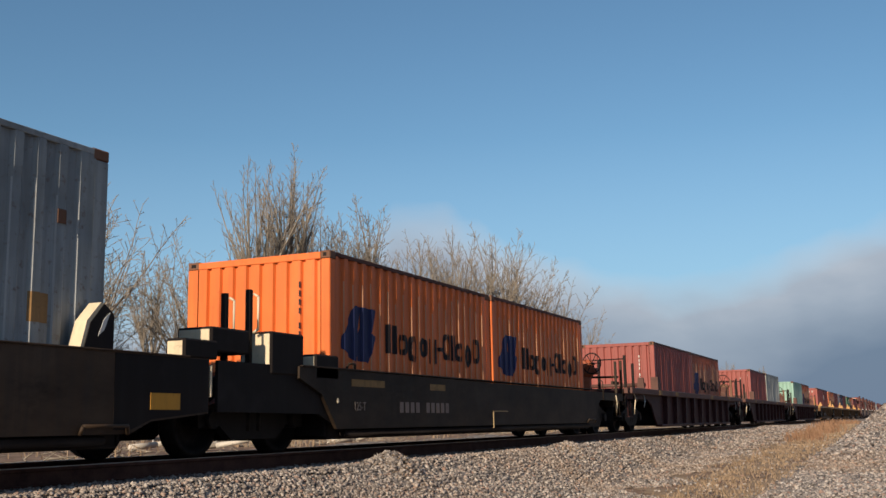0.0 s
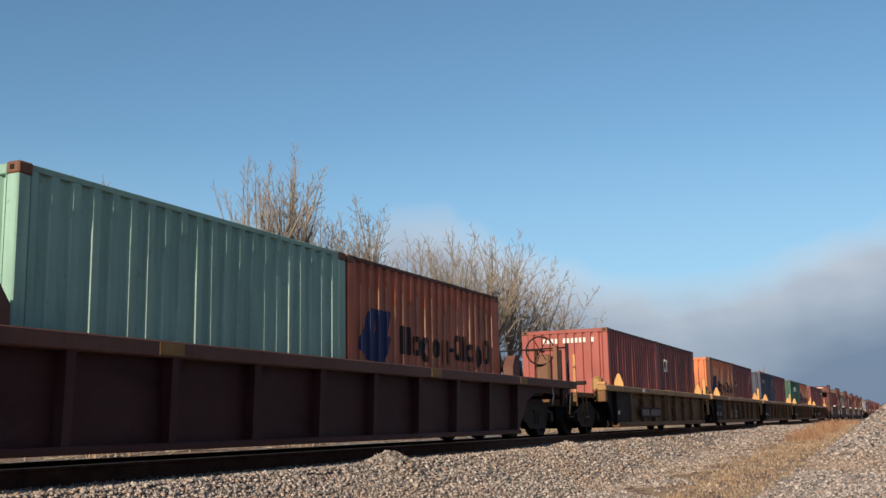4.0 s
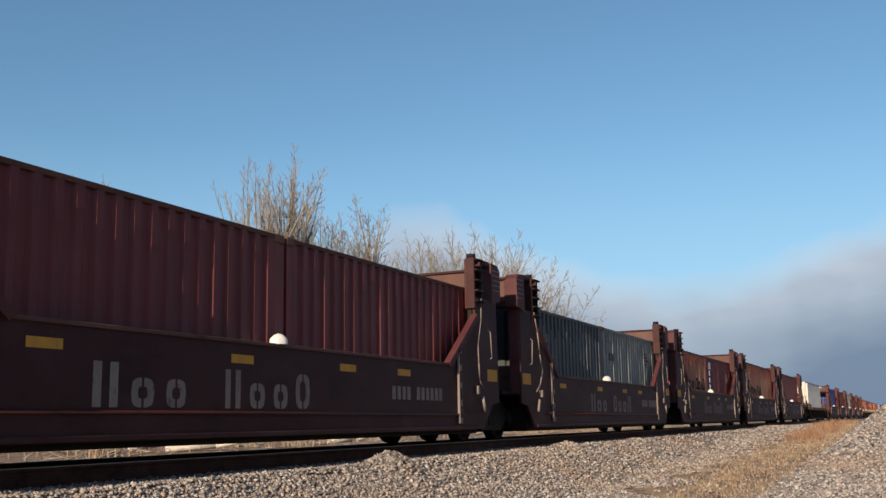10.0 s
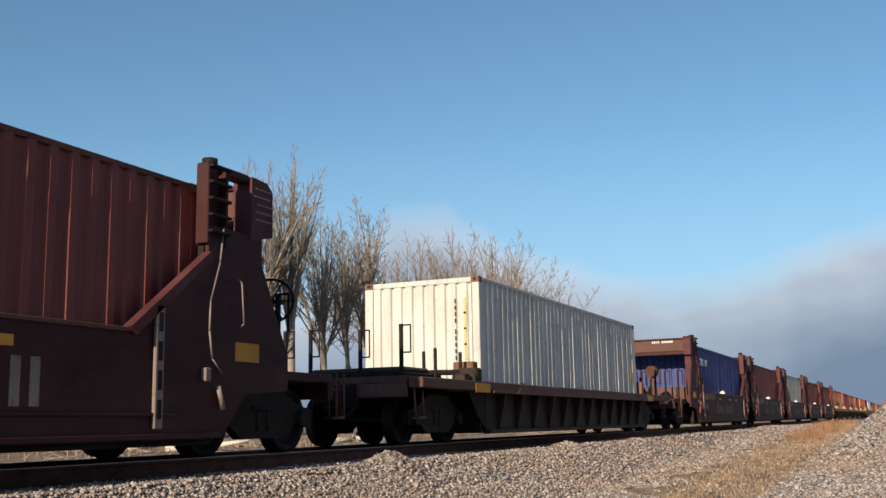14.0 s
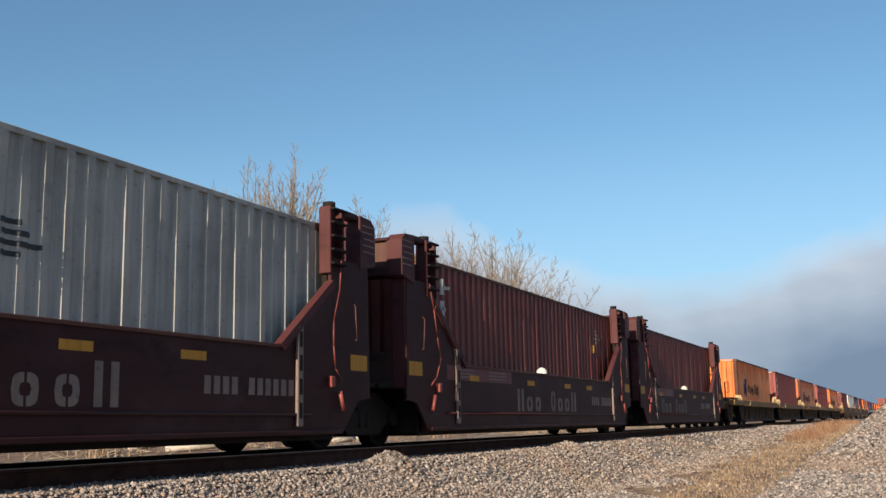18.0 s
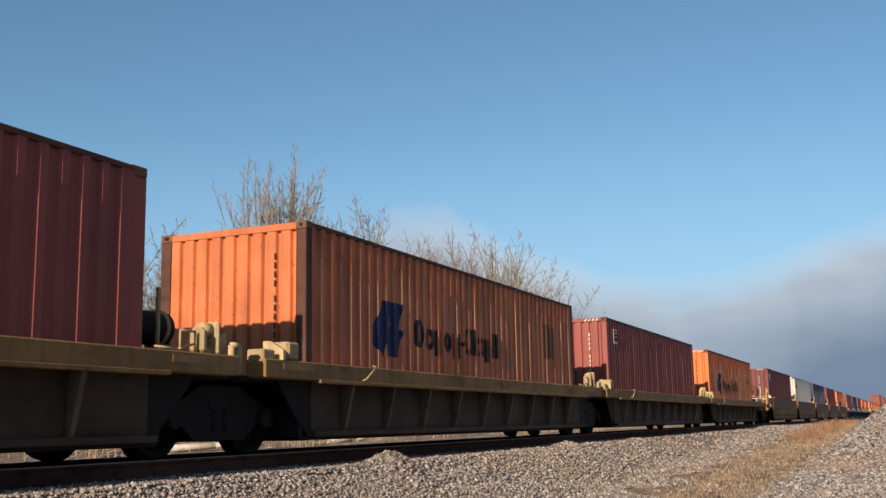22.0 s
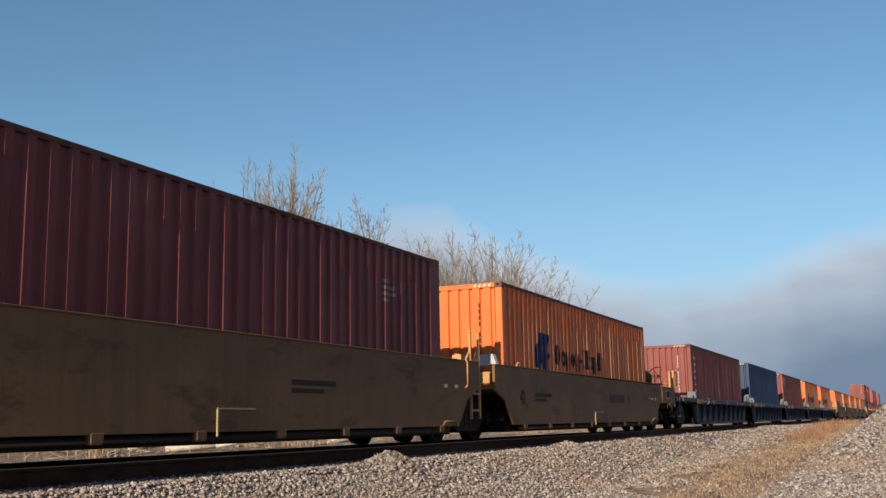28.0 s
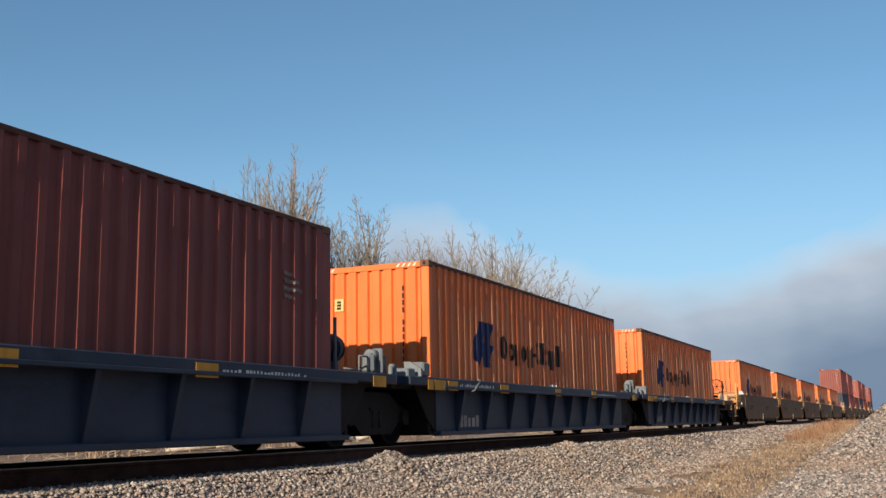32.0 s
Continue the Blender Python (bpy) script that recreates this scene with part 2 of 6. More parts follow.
MAT["dirt"] = simple("dry ground", ((0.32, (0.11, 0.072, 0.052)), (0.5, (0.24, 0.165, 0.125)), (0.68, (0.33, 0.24, 0.18))), 2.2, relief=0.05)
# unseen ground right of the view, darkened to cut bounce onto the train
MAT["field"] = simple("unseen dimmed field", ((0.3, (0.075, 0.058, 0.036)), (0.7, (0.14, 0.105, 0.065))), 0.3, relief=0.05)
MAT["bark"] = simple("grey bark", ((0.3, (0.18, 0.155, 0.13)), (0.7, (0.37, 0.32, 0.265))), 1.5, relief=0.02)
MAT["twig"] = simple("thin twigs", ((0.3, (0.24, 0.205, 0.175)), (0.7, (0.41, 0.355, 0.295))), 0.8, relief=0.005)
MAT["straw"] = simple("dry grass", ((0.3, (0.25, 0.178, 0.122)), (0.7, (0.38, 0.285, 0.20))), 1.2, relief=0.005)
MAT["weed"] = simple("rusty dry weed", ((0.3, (0.22, 0.122, 0.078)), (0.7, (0.34, 0.21, 0.135))), 1.2, relief=0.005)
MAT["rail"] = simple("rusty rail", ((0.3, (0.075, 0.034, 0.026)), (0.7, (0.15, 0.07, 0.05))), 5, 0.7, 0.004)
MAT["railhead"] = simple("worn rail head", ((0.3, (0.35, 0.33, 0.31)), (0.7, (0.5, 0.48, 0.46))), 8, 0.35, 0.001, metal=0.9)
MAT["tie"] = simple("weathered timber", ((0.3, (0.05, 0.035, 0.025)), (0.7, (0.13, 0.10, 0.08))), 3, relief=0.01, stretch=(0.3, 3, 3))
MAT["wheel"] = simple("grimy wheel steel", ((0.3, (0.006, 0.005, 0.005)), (0.7, (0.015, 0.012, 0.011))), 6, 0.6, 0.003)
MAT["log"] = simple("bleached wood", ((0.3, (0.42, 0.38, 0.33)), (0.7, (0.65, 0.60, 0.54))), 3, relief=0.01)


# ---- mesh building ----
class Shape:
    """Collects solids into one mesh."""

    def __init__(self):
        self.v, self.f, self.s = [], [], []
        self.second = None       # from this face on, the second material

    def add(self, verts, faces, smooth=False):
        n = len(self.v)
        self.v += [tuple(p) for p in verts]
        self.f += [tuple(i + n for i in f) for f in faces]
        self.s += [smooth] * len(faces)
        return self

    def box(self, x0, x1, y0, y1, z0, z1, c=0.0):
        c = min(c, abs(x1 - x0) / 3, abs(y1 - y0) / 3, abs(z1 - z0) / 3)
        if c <= 0:
            v = [(x, y, z) for z in (z0, z1) for y in (y0, y1) for x in (x0, x1)]
            return self.add(v, ((0, 2, 3, 1), (4, 5, 7, 6), (0, 1, 5, 4), (2, 6, 7, 3), (0, 4, 6, 2), (1, 3, 7, 5)))
        v, idx = [], {}
        for k, z in enumerate((z0, z1)):
            for j, y in enumerate((y0, y1)):
                for i, x in enumerate((x0, x1)):
                    sx, sy, sz = (c, -c)[i], (c, -c)[j], (c, -c)[k]
                    for a, p in enumerate(((x, y + sy, z + sz), (x + sx, y, z + sz), (x + sx, y + sy, z))):
                        idx[i, j, k, a] = len(v)
                        v.append(p)
        f = []
        for i in (0, 1):
            q = [idx[i, 0, 0, 0], idx[i, 1, 0, 0], idx[i, 1, 1, 0], idx[i, 0, 1, 0]]
            f.append(q if i else q[::-1])
            q = [idx[0, i, 0, 1], idx[1, i, 0, 1], idx[1, i, 1, 1], idx[0, i, 1, 1]]
            f.append(q[::-1] if i else q)
            q = [idx[0, 0, i, 2], idx[1, 0, i, 2], idx[1, 1, i, 2], idx[0, 1, i, 2]]
            f.append(q if i else q[::-1])
        for i in (0, 1):
            for j in (0, 1):
                q = [idx[i, j, 0, 0], idx[i, j, 0, 1], idx[i, j, 1, 1], idx[i, j, 1, 0]]
                f.append(q if (i + j) % 2 == 0 else q[::-1])
                q = [idx[i, 0, j, 0], idx[i, 1, j, 0], idx[i, 1, j, 2], idx[i, 0, j, 2]]
                f.append(q if (i + j) % 2 == 0 else q[::-1])
                q = [idx[0, i, j, 1], idx[1, i, j, 1], idx[1, i, j, 2], idx[0, i, j, 2]]
                f.append(q[::-1] if (i + j) % 2 == 0 else q)
                for k in (0, 1):
                    q = [idx[i, j, k, 0], idx[i, j, k, 1], idx[i, j, k, 2]]
                    f.append(q[::-1] if (i + j + k) % 2 == 0 else q)
        return self.add(v, f)

    def slab(self, outline, x0, x1):
        """An outline in y and z, thick from x0 to x1."""
        n = len(outline)
        v = [(x0, y, z) for y, z in outline] + [(x1, y, z) for y, z in outline]
        f = [tuple(range(n))[::-1], tuple(range(n, 2 * n))] + [(i, (i + 1) % n, n + (i + 1) % n, n + i) for i in range(n)]
        return self.add(v, f)

    def wall(self, outline, y0, y1):
        """An outline in x and z, thick from y0 to y1."""
        n = len(outline)
        v = [(x, y0, z) for x, z in outline] + [(x, y1, z) for x, z in outline]
        f = [tuple(range(n)), tuple(range(n, 2 * n))[::-1]] + [(i, n + i, n + (i + 1) % n, (i + 1) % n) for i in range(n)]
        return self.add(v, f)

    def rod(self, a, b, r, n=8, r2=None, caps=True):
        a, b = Vector(a), Vector(b)
        q = (b - a).to_track_quat("Z", "Y")
        r2 = r if r2 is None else r2
        ring = [Vector((math.cos(2 * math.pi * i / n), math.sin(2 * math.pi * i / n), 0)) for i in range(n)]
        v = [a + q @ (p * r) for p in ring] + [b + q @ (p * r2) for p in ring]
        self.add(v, [(i, (i + 1) % n, n + (i + 1) % n, n + i) for i in range(n)], True)
        if caps:
            k = len(self.v) - 2 * n
            self.f += [tuple(k + i for i in range(n))[::-1], tuple(k + n + i for i in range(n))]
            self.s += [False, False]
        return self

    def spike(self, a, b, r):
        """A thin round twig that ends in a point."""
        d = (b - a).normalized()
        u = d.cross(Vector((0.31, 0.17, 0.93)) if abs(d.z) < 0.9 else Vector((1, 0, 0))).normalized() * r
        w = d.cross(u)
        return self.add([a + u, a - u * 0.5 + w * 0.87, a - u * 0.5 - w * 0.87, b], ((0, 1, 3), (1, 2, 3), (2, 0, 3)), True)

    def pipe(self, pts, r, n=6):
        for a, b in zip(pts, pts[1:]):
            self.rod(a, b, r, n)
        return self

    def turned(self, c, axis, profile, n=20):
        """A profile of (along, radius) turned about an axis through c."""
        q = Vector(axis).to_track_quat("Z", "Y")
        v, f = [], []
        for d, r in profile:
            v += [Vector(c) + q @ Vector((r * math.cos(2 * math.pi * i / n), r * math.sin(2 * math.pi * i / n), d)) for i in range(n)]
        for k in range(len(profile) - 1):
            f += [(k * n + i, k * n + (i + 1) % n, (k + 1) * n + (i + 1) % n, (k + 1) * n + i) for i in range(n)]
        return self.add(v, f, True)

    def ring(self, c, axis, r, t, n=20, m=6):
        q = Vector(axis).to_track_quat("Z", "Y")
        v, f = [], []
        for i in range(n):
            a = 2 * math.pi * i / n
            for j in range(m):
                b = 2 * math.pi * j / m
                v.append(Vector(c) + q @ Vector(((r + t * math.cos(b)) * math.cos(a), (r + t * math.cos(b)) * math.sin(a), t * math.sin(b))))
        for i in range(n):
            for j in range(m):
                f.append((i * m + j, (i + 1) % n * m + j, (i + 1) % n * m + (j + 1) % m, i * m + (j + 1) % m))
        return self.add(v, f, True)

    def mesh(self, name, material):
        me = bpy.data.meshes.new(name)
        me.from_pydata(self.v, [], self.f)
        me.polygons.foreach_set("use_smooth", self.s)
        me.materials.append(material if not isinstance(material, str) else MAT[material])
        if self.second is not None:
            me.materials.append(LIGHTER[MAT[material]])
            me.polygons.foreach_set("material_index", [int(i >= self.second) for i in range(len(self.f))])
        me.update()
        return me


def part(name, shape, material, parent, label=""):
    ob = new(name, shape.mesh(name, material))
    ob.parent = parent
    if label:
        ob["label"] = label
    return ob


def again(ob, dx=0, dy=0, dz=0):
    """The same piece once more under the same parent, shifted."""
    o = ob.copy()
    scene.collection.objects.link(o)
    o.location = ob.location + Vector((dx, dy, dz))
    return o


def letters(text, size, bold=0.0):
    c = bpy.data.curves.new("text", "FONT")
    c.body, c.size, c.extrude, c.offset, c.align_x, c.align_y = text, size, 0.002, bold, "CENTER", "CENTER"
    o = bpy.data.objects.new("text", c)
    scene.collection.objects.link(o)
    bpy.context.view_layer.update()
    me = bpy.data.meshes.new_from_object(o.evaluated_get(bpy.context.evaluated_depsgraph_get()))
    bpy.data.objects.remove(o)
    return me


def lettering(parent, text, size, at, facing, material, bold=0.0, stretch=1.0):
    me = letters(text, size, bold)
    me.materials.clear()
    me.materials.append(MAT[material])
    turn = pose(*at, 90, 0, 90 if facing == "side" else 0) @ Matrix.Diagonal((stretch, 1, 1, 1))
    me.transform(turn)
    ob = new("lettering", me)
    ob.parent = parent
    return ob


# ---- containers ----
WIDE = 1.219
PITCH_S, OUT_S, SLOPE_S, DEEP_S = 0.278, 0.100, 0.036, 0.036


def flutes(y0, y1):
    """Break points (y, depth, dent) of the corrugated side from y0 to y1; worn ridges are pressed in by the dent at mid-height."""
    n = int((y1 - y0 - 0.1) / PITCH_S)
    start = (y0 + y1 - n * PITCH_S + OUT_S - 2 * SLOPE_S - 0.0) / 2
    rng = random.Random(n)
    pts = [(y0, 0.0, 0.0)]
    last = 0.0
    for i in range(n):
        a = start + i * PITCH_S - SLOPE_S / 2
        dent = rng.choice((0.0, 0.003, 0.007, 0.011)) if i < n - 1 else 0.0
        pts += [(a, 0.0, last), (a + SLOPE_S, DEEP_S, 0.0), (a + PITCH_S - OUT_S - SLOPE_S, DEEP_S, 0.0),
                (a + PITCH_S - OUT_S - 0.42 * SLOPE_S, 0.42 * DEEP_S, 0.58 * dent), (a + PITCH_S - OUT_S, 0.0, dent)]
        last = dent
    pts.append((y1, 0.0, 0.0))
    return pts


def depth_at(pts, y):
    for (a, da, _), (b, db, _) in zip(pts, pts[1:]):
        if a <= y <= b:
            return da + (db - da) * (y - a) / max(1e-6, b - a)
    return 0.0


def fluted_wall(pts, z0, z1, out, side, along="y", per=5):
    """A thin fluted sheet, standing; side +1 or -1 tells which way it faces. Faces from second on are lighter strips on
    ridge slopes facing -y.
    """
    s, worn = Shape(), Shape()
    rng = random.Random(len(pts))
    n = len(pts)
    ridge = [(rng.uniform(0.02, 0.16), rng.uniform(0.74, 0.93), rng.random()) for _ in range(n // per + 2)]
    v = []
    for t in (0.0, 0.012):
        for k, (y, d, dent) in enumerate(pts):
            lo, hi, _ = ridge[(k + 2) // per]
            for share, press in ((0, 0), (lo, 1), (hi, 1), (hi + 0.04, 0), (1, 0)):
                o = (out - d - dent * press - t) * side
                z = z0 + (z1 - z0) * share
                v.append((o, y, z) if along == "y" else (y, o, z))
    f, w = [], []
    for k in range(n - 1):
        lighter = along == "y" and side > 0 and k % per == 4 and ridge[(k + 2) // per][2] < 0.86
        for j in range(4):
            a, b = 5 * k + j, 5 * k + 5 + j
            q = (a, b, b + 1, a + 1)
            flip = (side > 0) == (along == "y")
            (w if lighter and (j == 1 or j == 0 and ridge[(k + 2) // per][2] < 0.5) else f).append(q if flip else q[::-1])
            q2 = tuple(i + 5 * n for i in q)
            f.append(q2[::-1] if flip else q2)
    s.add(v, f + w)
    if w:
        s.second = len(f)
    return s


def on_side(pts, spans, lift=0.004):
    """Painted marks (y0, y1, low, high) that follow the flutes; low and high are numbers or functions of y."""
    s = Shape()
    breaks = [p[0] for p in pts]
    for y0, y1, low, high in spans:
        ys = sorted({y0, y1, *[b for b in breaks if y0 < b < y1], *([y0 + (y1 - y0) * i / 16 for i in range(17)] if callable(low) or callable(high) else [])})
        v = []
        for y in ys:
            x = WIDE - 0.003 - depth_at(pts, y) + lift
            v += [(x, y, low(y) if callable(low) else low), (x, y, high(y) if callable(high) else high)]
        s.add(v, [(2 * i, 2 * i + 2, 2 * i + 3, 2 * i + 1) for i in range(len(ys) - 1)])
    return s


WORD = ((0.30, 0, 1), (0.26, 0, .72), (0.27, -.2, .72), (0.26, 0, .72), (0.27, -.2, .72), (0.13, .3, .45), (0.24, 0, 1), (0.10, 0, 1), (0.28, 0, .72), (0.25, -.2, .72), (0.27, 0, 1))


def blob(a, b, lo, up, high):
    """A plain stand-in for one painted character: a dash, an upright bar, twin bars or two curved halves of a ring."""
    w, mid, half, tall = b - a, (lo + up) / 2, (up - lo) / 2, up - lo > 0.9 * high
    if up - lo < 0.3 * high or w < 0.25 * high:
        return [(a, b, lo, up)]
    if tall and int(a * 7) % 3:
        return [(a, a + 0.34 * w, lo, up), (b - 0.34 * w, b, lo, up)]
    c, t = (a + b) / 2, 0.2 * high

    def round_of(y, h, k):
        return h * max(0.0, 1 - min(1.0, abs(y - c) / (w / 2 * k)) ** 3) ** (1 / 3)

    def ring(y):
        return round_of(y, half, 1.0)

    def hole(y):
        return round_of(y, half - t, 0.42)

    out = []
    for y0, y1 in ((a, c - 0.21 * w), (c + 0.21 * w, b)):
        out.append((y0, y1, lambda y: mid - ring(y), lambda y: mid + ring(y)))
    for y0, y1 in ((c - 0.21 * w, c - 0.05 * w), (c + 0.05 * w, c + 0.21 * w)):
        out += [(y0, y1, lambda y: mid + hole(y), lambda y: mid + ring(y)), (y0, y1, lambda y: mid - ring(y), lambda y: mid - hole(y))]
    return out


def word_bars(y0, y1, z0, high, pattern=WORD, gap=0.07):
    total = sum(w for w, _, _ in pattern) + gap * (len(pattern) - 1)
    k, y, out = (y1 - y0) / total, y0, []
    for w, lo, hi in pattern:
        out.append((y, y + w * k, z0 + lo * high, z0 + hi * high))
        y += (w + gap) * k
    return out


BASES = {}
REDDISH = {"orange", "orange_old", "orange_dull", "yellow_orange", "red", "maroon", "brown_red", "brick"}


def container_base(length, high, colour):
    """One container with its parts, standing with its base's middle at the origin."""
    key = (length, high, colour)
    if key in BASES:
        return BASES[key]
    h = length / 2
    ob = new("shipping_container")
    pts = flutes(-h + 0.16, h - 0.16)
    for side in (1, -1):
        part("side_panel", fluted_wall(pts, 0.15, high - 0.06, WIDE - 0.003, side), colour, ob)
        # reddish containers get a top rail of darker brown than their sides
        part("top_rail", Shape().box(side * (WIDE - 0.06), side * WIDE, -h + 0.15, h - 0.15, high - 0.075, high - 0.012, 0.006), "edge_brown" if colour in REDDISH else colour, ob)
        part("bottom_rail", Shape().box(side * (WIDE - 0.05), side * WIDE, -h + 0.15, h - 0.15, 0.02, 0.155, 0.006), colour, ob)
        for e in (-1, 1):
            part("corner_post", Shape().box(side * (WIDE - 0.15), side * WIDE, e * h, e * (h - 0.16), 0.118, high - 0.118, 0.012), "edge_brown" if colour in ("yellow_orange", "orange_old") else colour, ob)
            for z in (0.0, high - 0.118):
                c = Shape().box(side * (WIDE - 0.162), side * (WIDE + 0.002), e * (h + 0.002), e * (h - 0.178), z, z + 0.118, 0.014)
                part("corner_casting", c, "casting", ob, "worn steel corner casting")
                if e > 0:
                    continue
                o = Shape().box(side * (WIDE - 0.115), side * (WIDE - 0.05), e * (h + 0.006), e * (h - 0.02), z + 0.03, z + 0.092, 0.015)
                part("lock_hole", o, "black", ob)
    ends = []
    k = 9
    step = (2 * WIDE - 0.34) / k
    for i in range(k):
        a = -WIDE + 0.17 + i * step
        ends += [(a, 0.0, 0.0), (a + step * 0.62, 0.0, 0.0), (a + step * 0.72, 0.045, 0.0), (a + step * 0.92, 0.045, 0.0), (a + step - 0.001, 0.0, 0.0)]
    ends.append((WIDE - 0.16, 0.0, 0.0))
    part("end_panel", fluted_wall(ends, 0.12, high - 0.10, h - 0.012, -1, "x"), colour, ob)
    part("end_header", Shape().box(-WIDE + 0.16, WIDE - 0.16, -h, -h + 0.06, high - 0.115, high - 0.015, 0.008), colour, ob)
    part("end_sill", Shape().box(-WIDE + 0.16, WIDE - 0.16, -h, -h + 0.06, 0.02, 0.13, 0.008), colour, ob)
    for side in (1, -1):
        door = part("door", Shape().box(side * 0.01, side * (WIDE - 0.16), h - 0.06, h - 0.012, 0.13, high - 0.12, 0.01), colour, ob)
        for x in (0.3, 0.8):
            part("lock_rod", Shape().rod((side * x, h + 0.01, 0.1), (side * x, h + 0.01, high - 0.1), 0.017), "galvanised", door)
    roof = Shape()
    n = int(length / 0.42)
    prof = []
    for i in range(n):
        a = -h + 0.1 + i * (length - 0.2) / n
        w = (length - 0.2) / n
        prof += [(a, 0.0), (a + w * 0.4, 0.0), (a + w * 0.55, -0.02), (a + w * 0.85, -0.02)]
    prof.append((h - 0.1, 0.0))
    v = []
    for y, d in prof:
        v += [(-WIDE + 0.05, y, high - 0.02 + d), (WIDE - 0.05, y, high - 0.02 + d)]
    roof.add(v, [(2 * i, 2 * i + 1, 2 * i + 3, 2 * i + 2) for i in range(len(prof) - 1)])
    part("roof", roof, colour, ob)
    part("floor", Shape().box(-WIDE + 0.06, WIDE - 0.06, -h + 0.06, h - 0.06, 0.08, 0.14), "tie", ob)
    BASES[key] = ob
    ob["flutes"] = 1
    return ob


USED = set()
MOVING = []      # thing, place along the train, height, set to the side


def end_marks(ob, length, high, number, stripes, placard):
    """Number column, striped header and placard on the end that leads."""
    y = -length / 2 - 0.003
    if number:
        n, ink = number
        z = high - 0.42
        if n == 0:
            mark = part("number_mark", Shape().box(-0.62, -0.55, y, y + 0.004, high - 0.38, high - 0.25), ink, ob)
            for i in (1, 2, 3, 5, 6, 7, 8, 9, 10, 12):
                again(mark, i * 0.115, 0)
            return
        mark = part("number_mark", Shape().box(0.71, 0.738, y, y + 0.004, z - 0.085, z), ink, ob)
        drop = 0.0
        for i in range(1, 11):
            drop -= 0.21 if i == 4 else 0.125
            again(mark, 0, 0, drop)
    if stripes:
        s = Shape()
        for x0 in (-WIDE + 0.2, WIDE - 0.62):
            for i in range(4):
                x = x0 + i * 0.105
                s.add([(x, y - 0.002, high - 0.09), (x + 0.04, y - 0.002, high - 0.09), (x + 0.085, y - 0.002, high - 0.035), (x + 0.045, y - 0.002, high - 0.035)], [(0, 1, 2, 3)])
        part("hazard_band", s, "lettering", ob, "white warning stripes")
    if placard:
        x0, x1, z0, z1, ink = placard
        if ink == "lettering":
            w = (x1 - x0) / 3.4
            mark = part("letter_block", Shape().box(x0, x0 + w * 0.75, y - 0.004, y + 0.004, z0, z1 - 0.05, 0.002), ink, ob)
            again(mark, w * 1.2, 0, -0.02)
            again(mark, w * 2.4, 0, -0.02)
            return
        p = part("placard", Shape().box(x0, x1, y - 0.004, y + 0.004, z0, z1, 0.002), ink, ob, "yellow and pale stuck-on placard")
        b = Shape()
        for i in range(3):
            zz = z0 + (z1 - z0) * (0.25 + 0.25 * i)
            b.box(x0 + 0.05, x1 - 0.05, y - 0.008, y - 0.002, zz - 0.02, zz + 0.02)
        part("print", b, "ink", p)


def emblem(pts, y0, z0, k=1.0):
    """A blue block emblem: a slanted blade with a notch and a tail."""
    w, h = 1.0 * k, 0.82 * k
    y0 -= 0.1 * k

    def run(*knots):
        us, vs = [p[0] for p in knots], [p[1] for p in knots]
        return lambda y: z0 + h * float(np.interp((y - y0) / w, us, vs))

    under = ((0, .22), (.22, .08), (.37, 0), (.39, 0), (.44, .26), (.48, .02), (.83, 0), (.94, .35), (1, .48))
    over = ((0, .35), (.02, .44), (.35, 1), (1, .99))
    right = ((.88, .55), (1, .97))
    spans = []
    for a, b, lo, hi in ((0, .48, under, over), (.48, .56, under, ((.48, .5), (.56, .62))), (.48, .56, ((.48, .5), (.56, .88)), over), (.56, .88, under, over), (.88, 1, under, ((.88, .54), (1, .485))), (.88, 1, right, over)):
        spans.append((y0 + a * w, y0 + b * w, run(*lo), run(*hi)))
    return on_side(pts, spans)


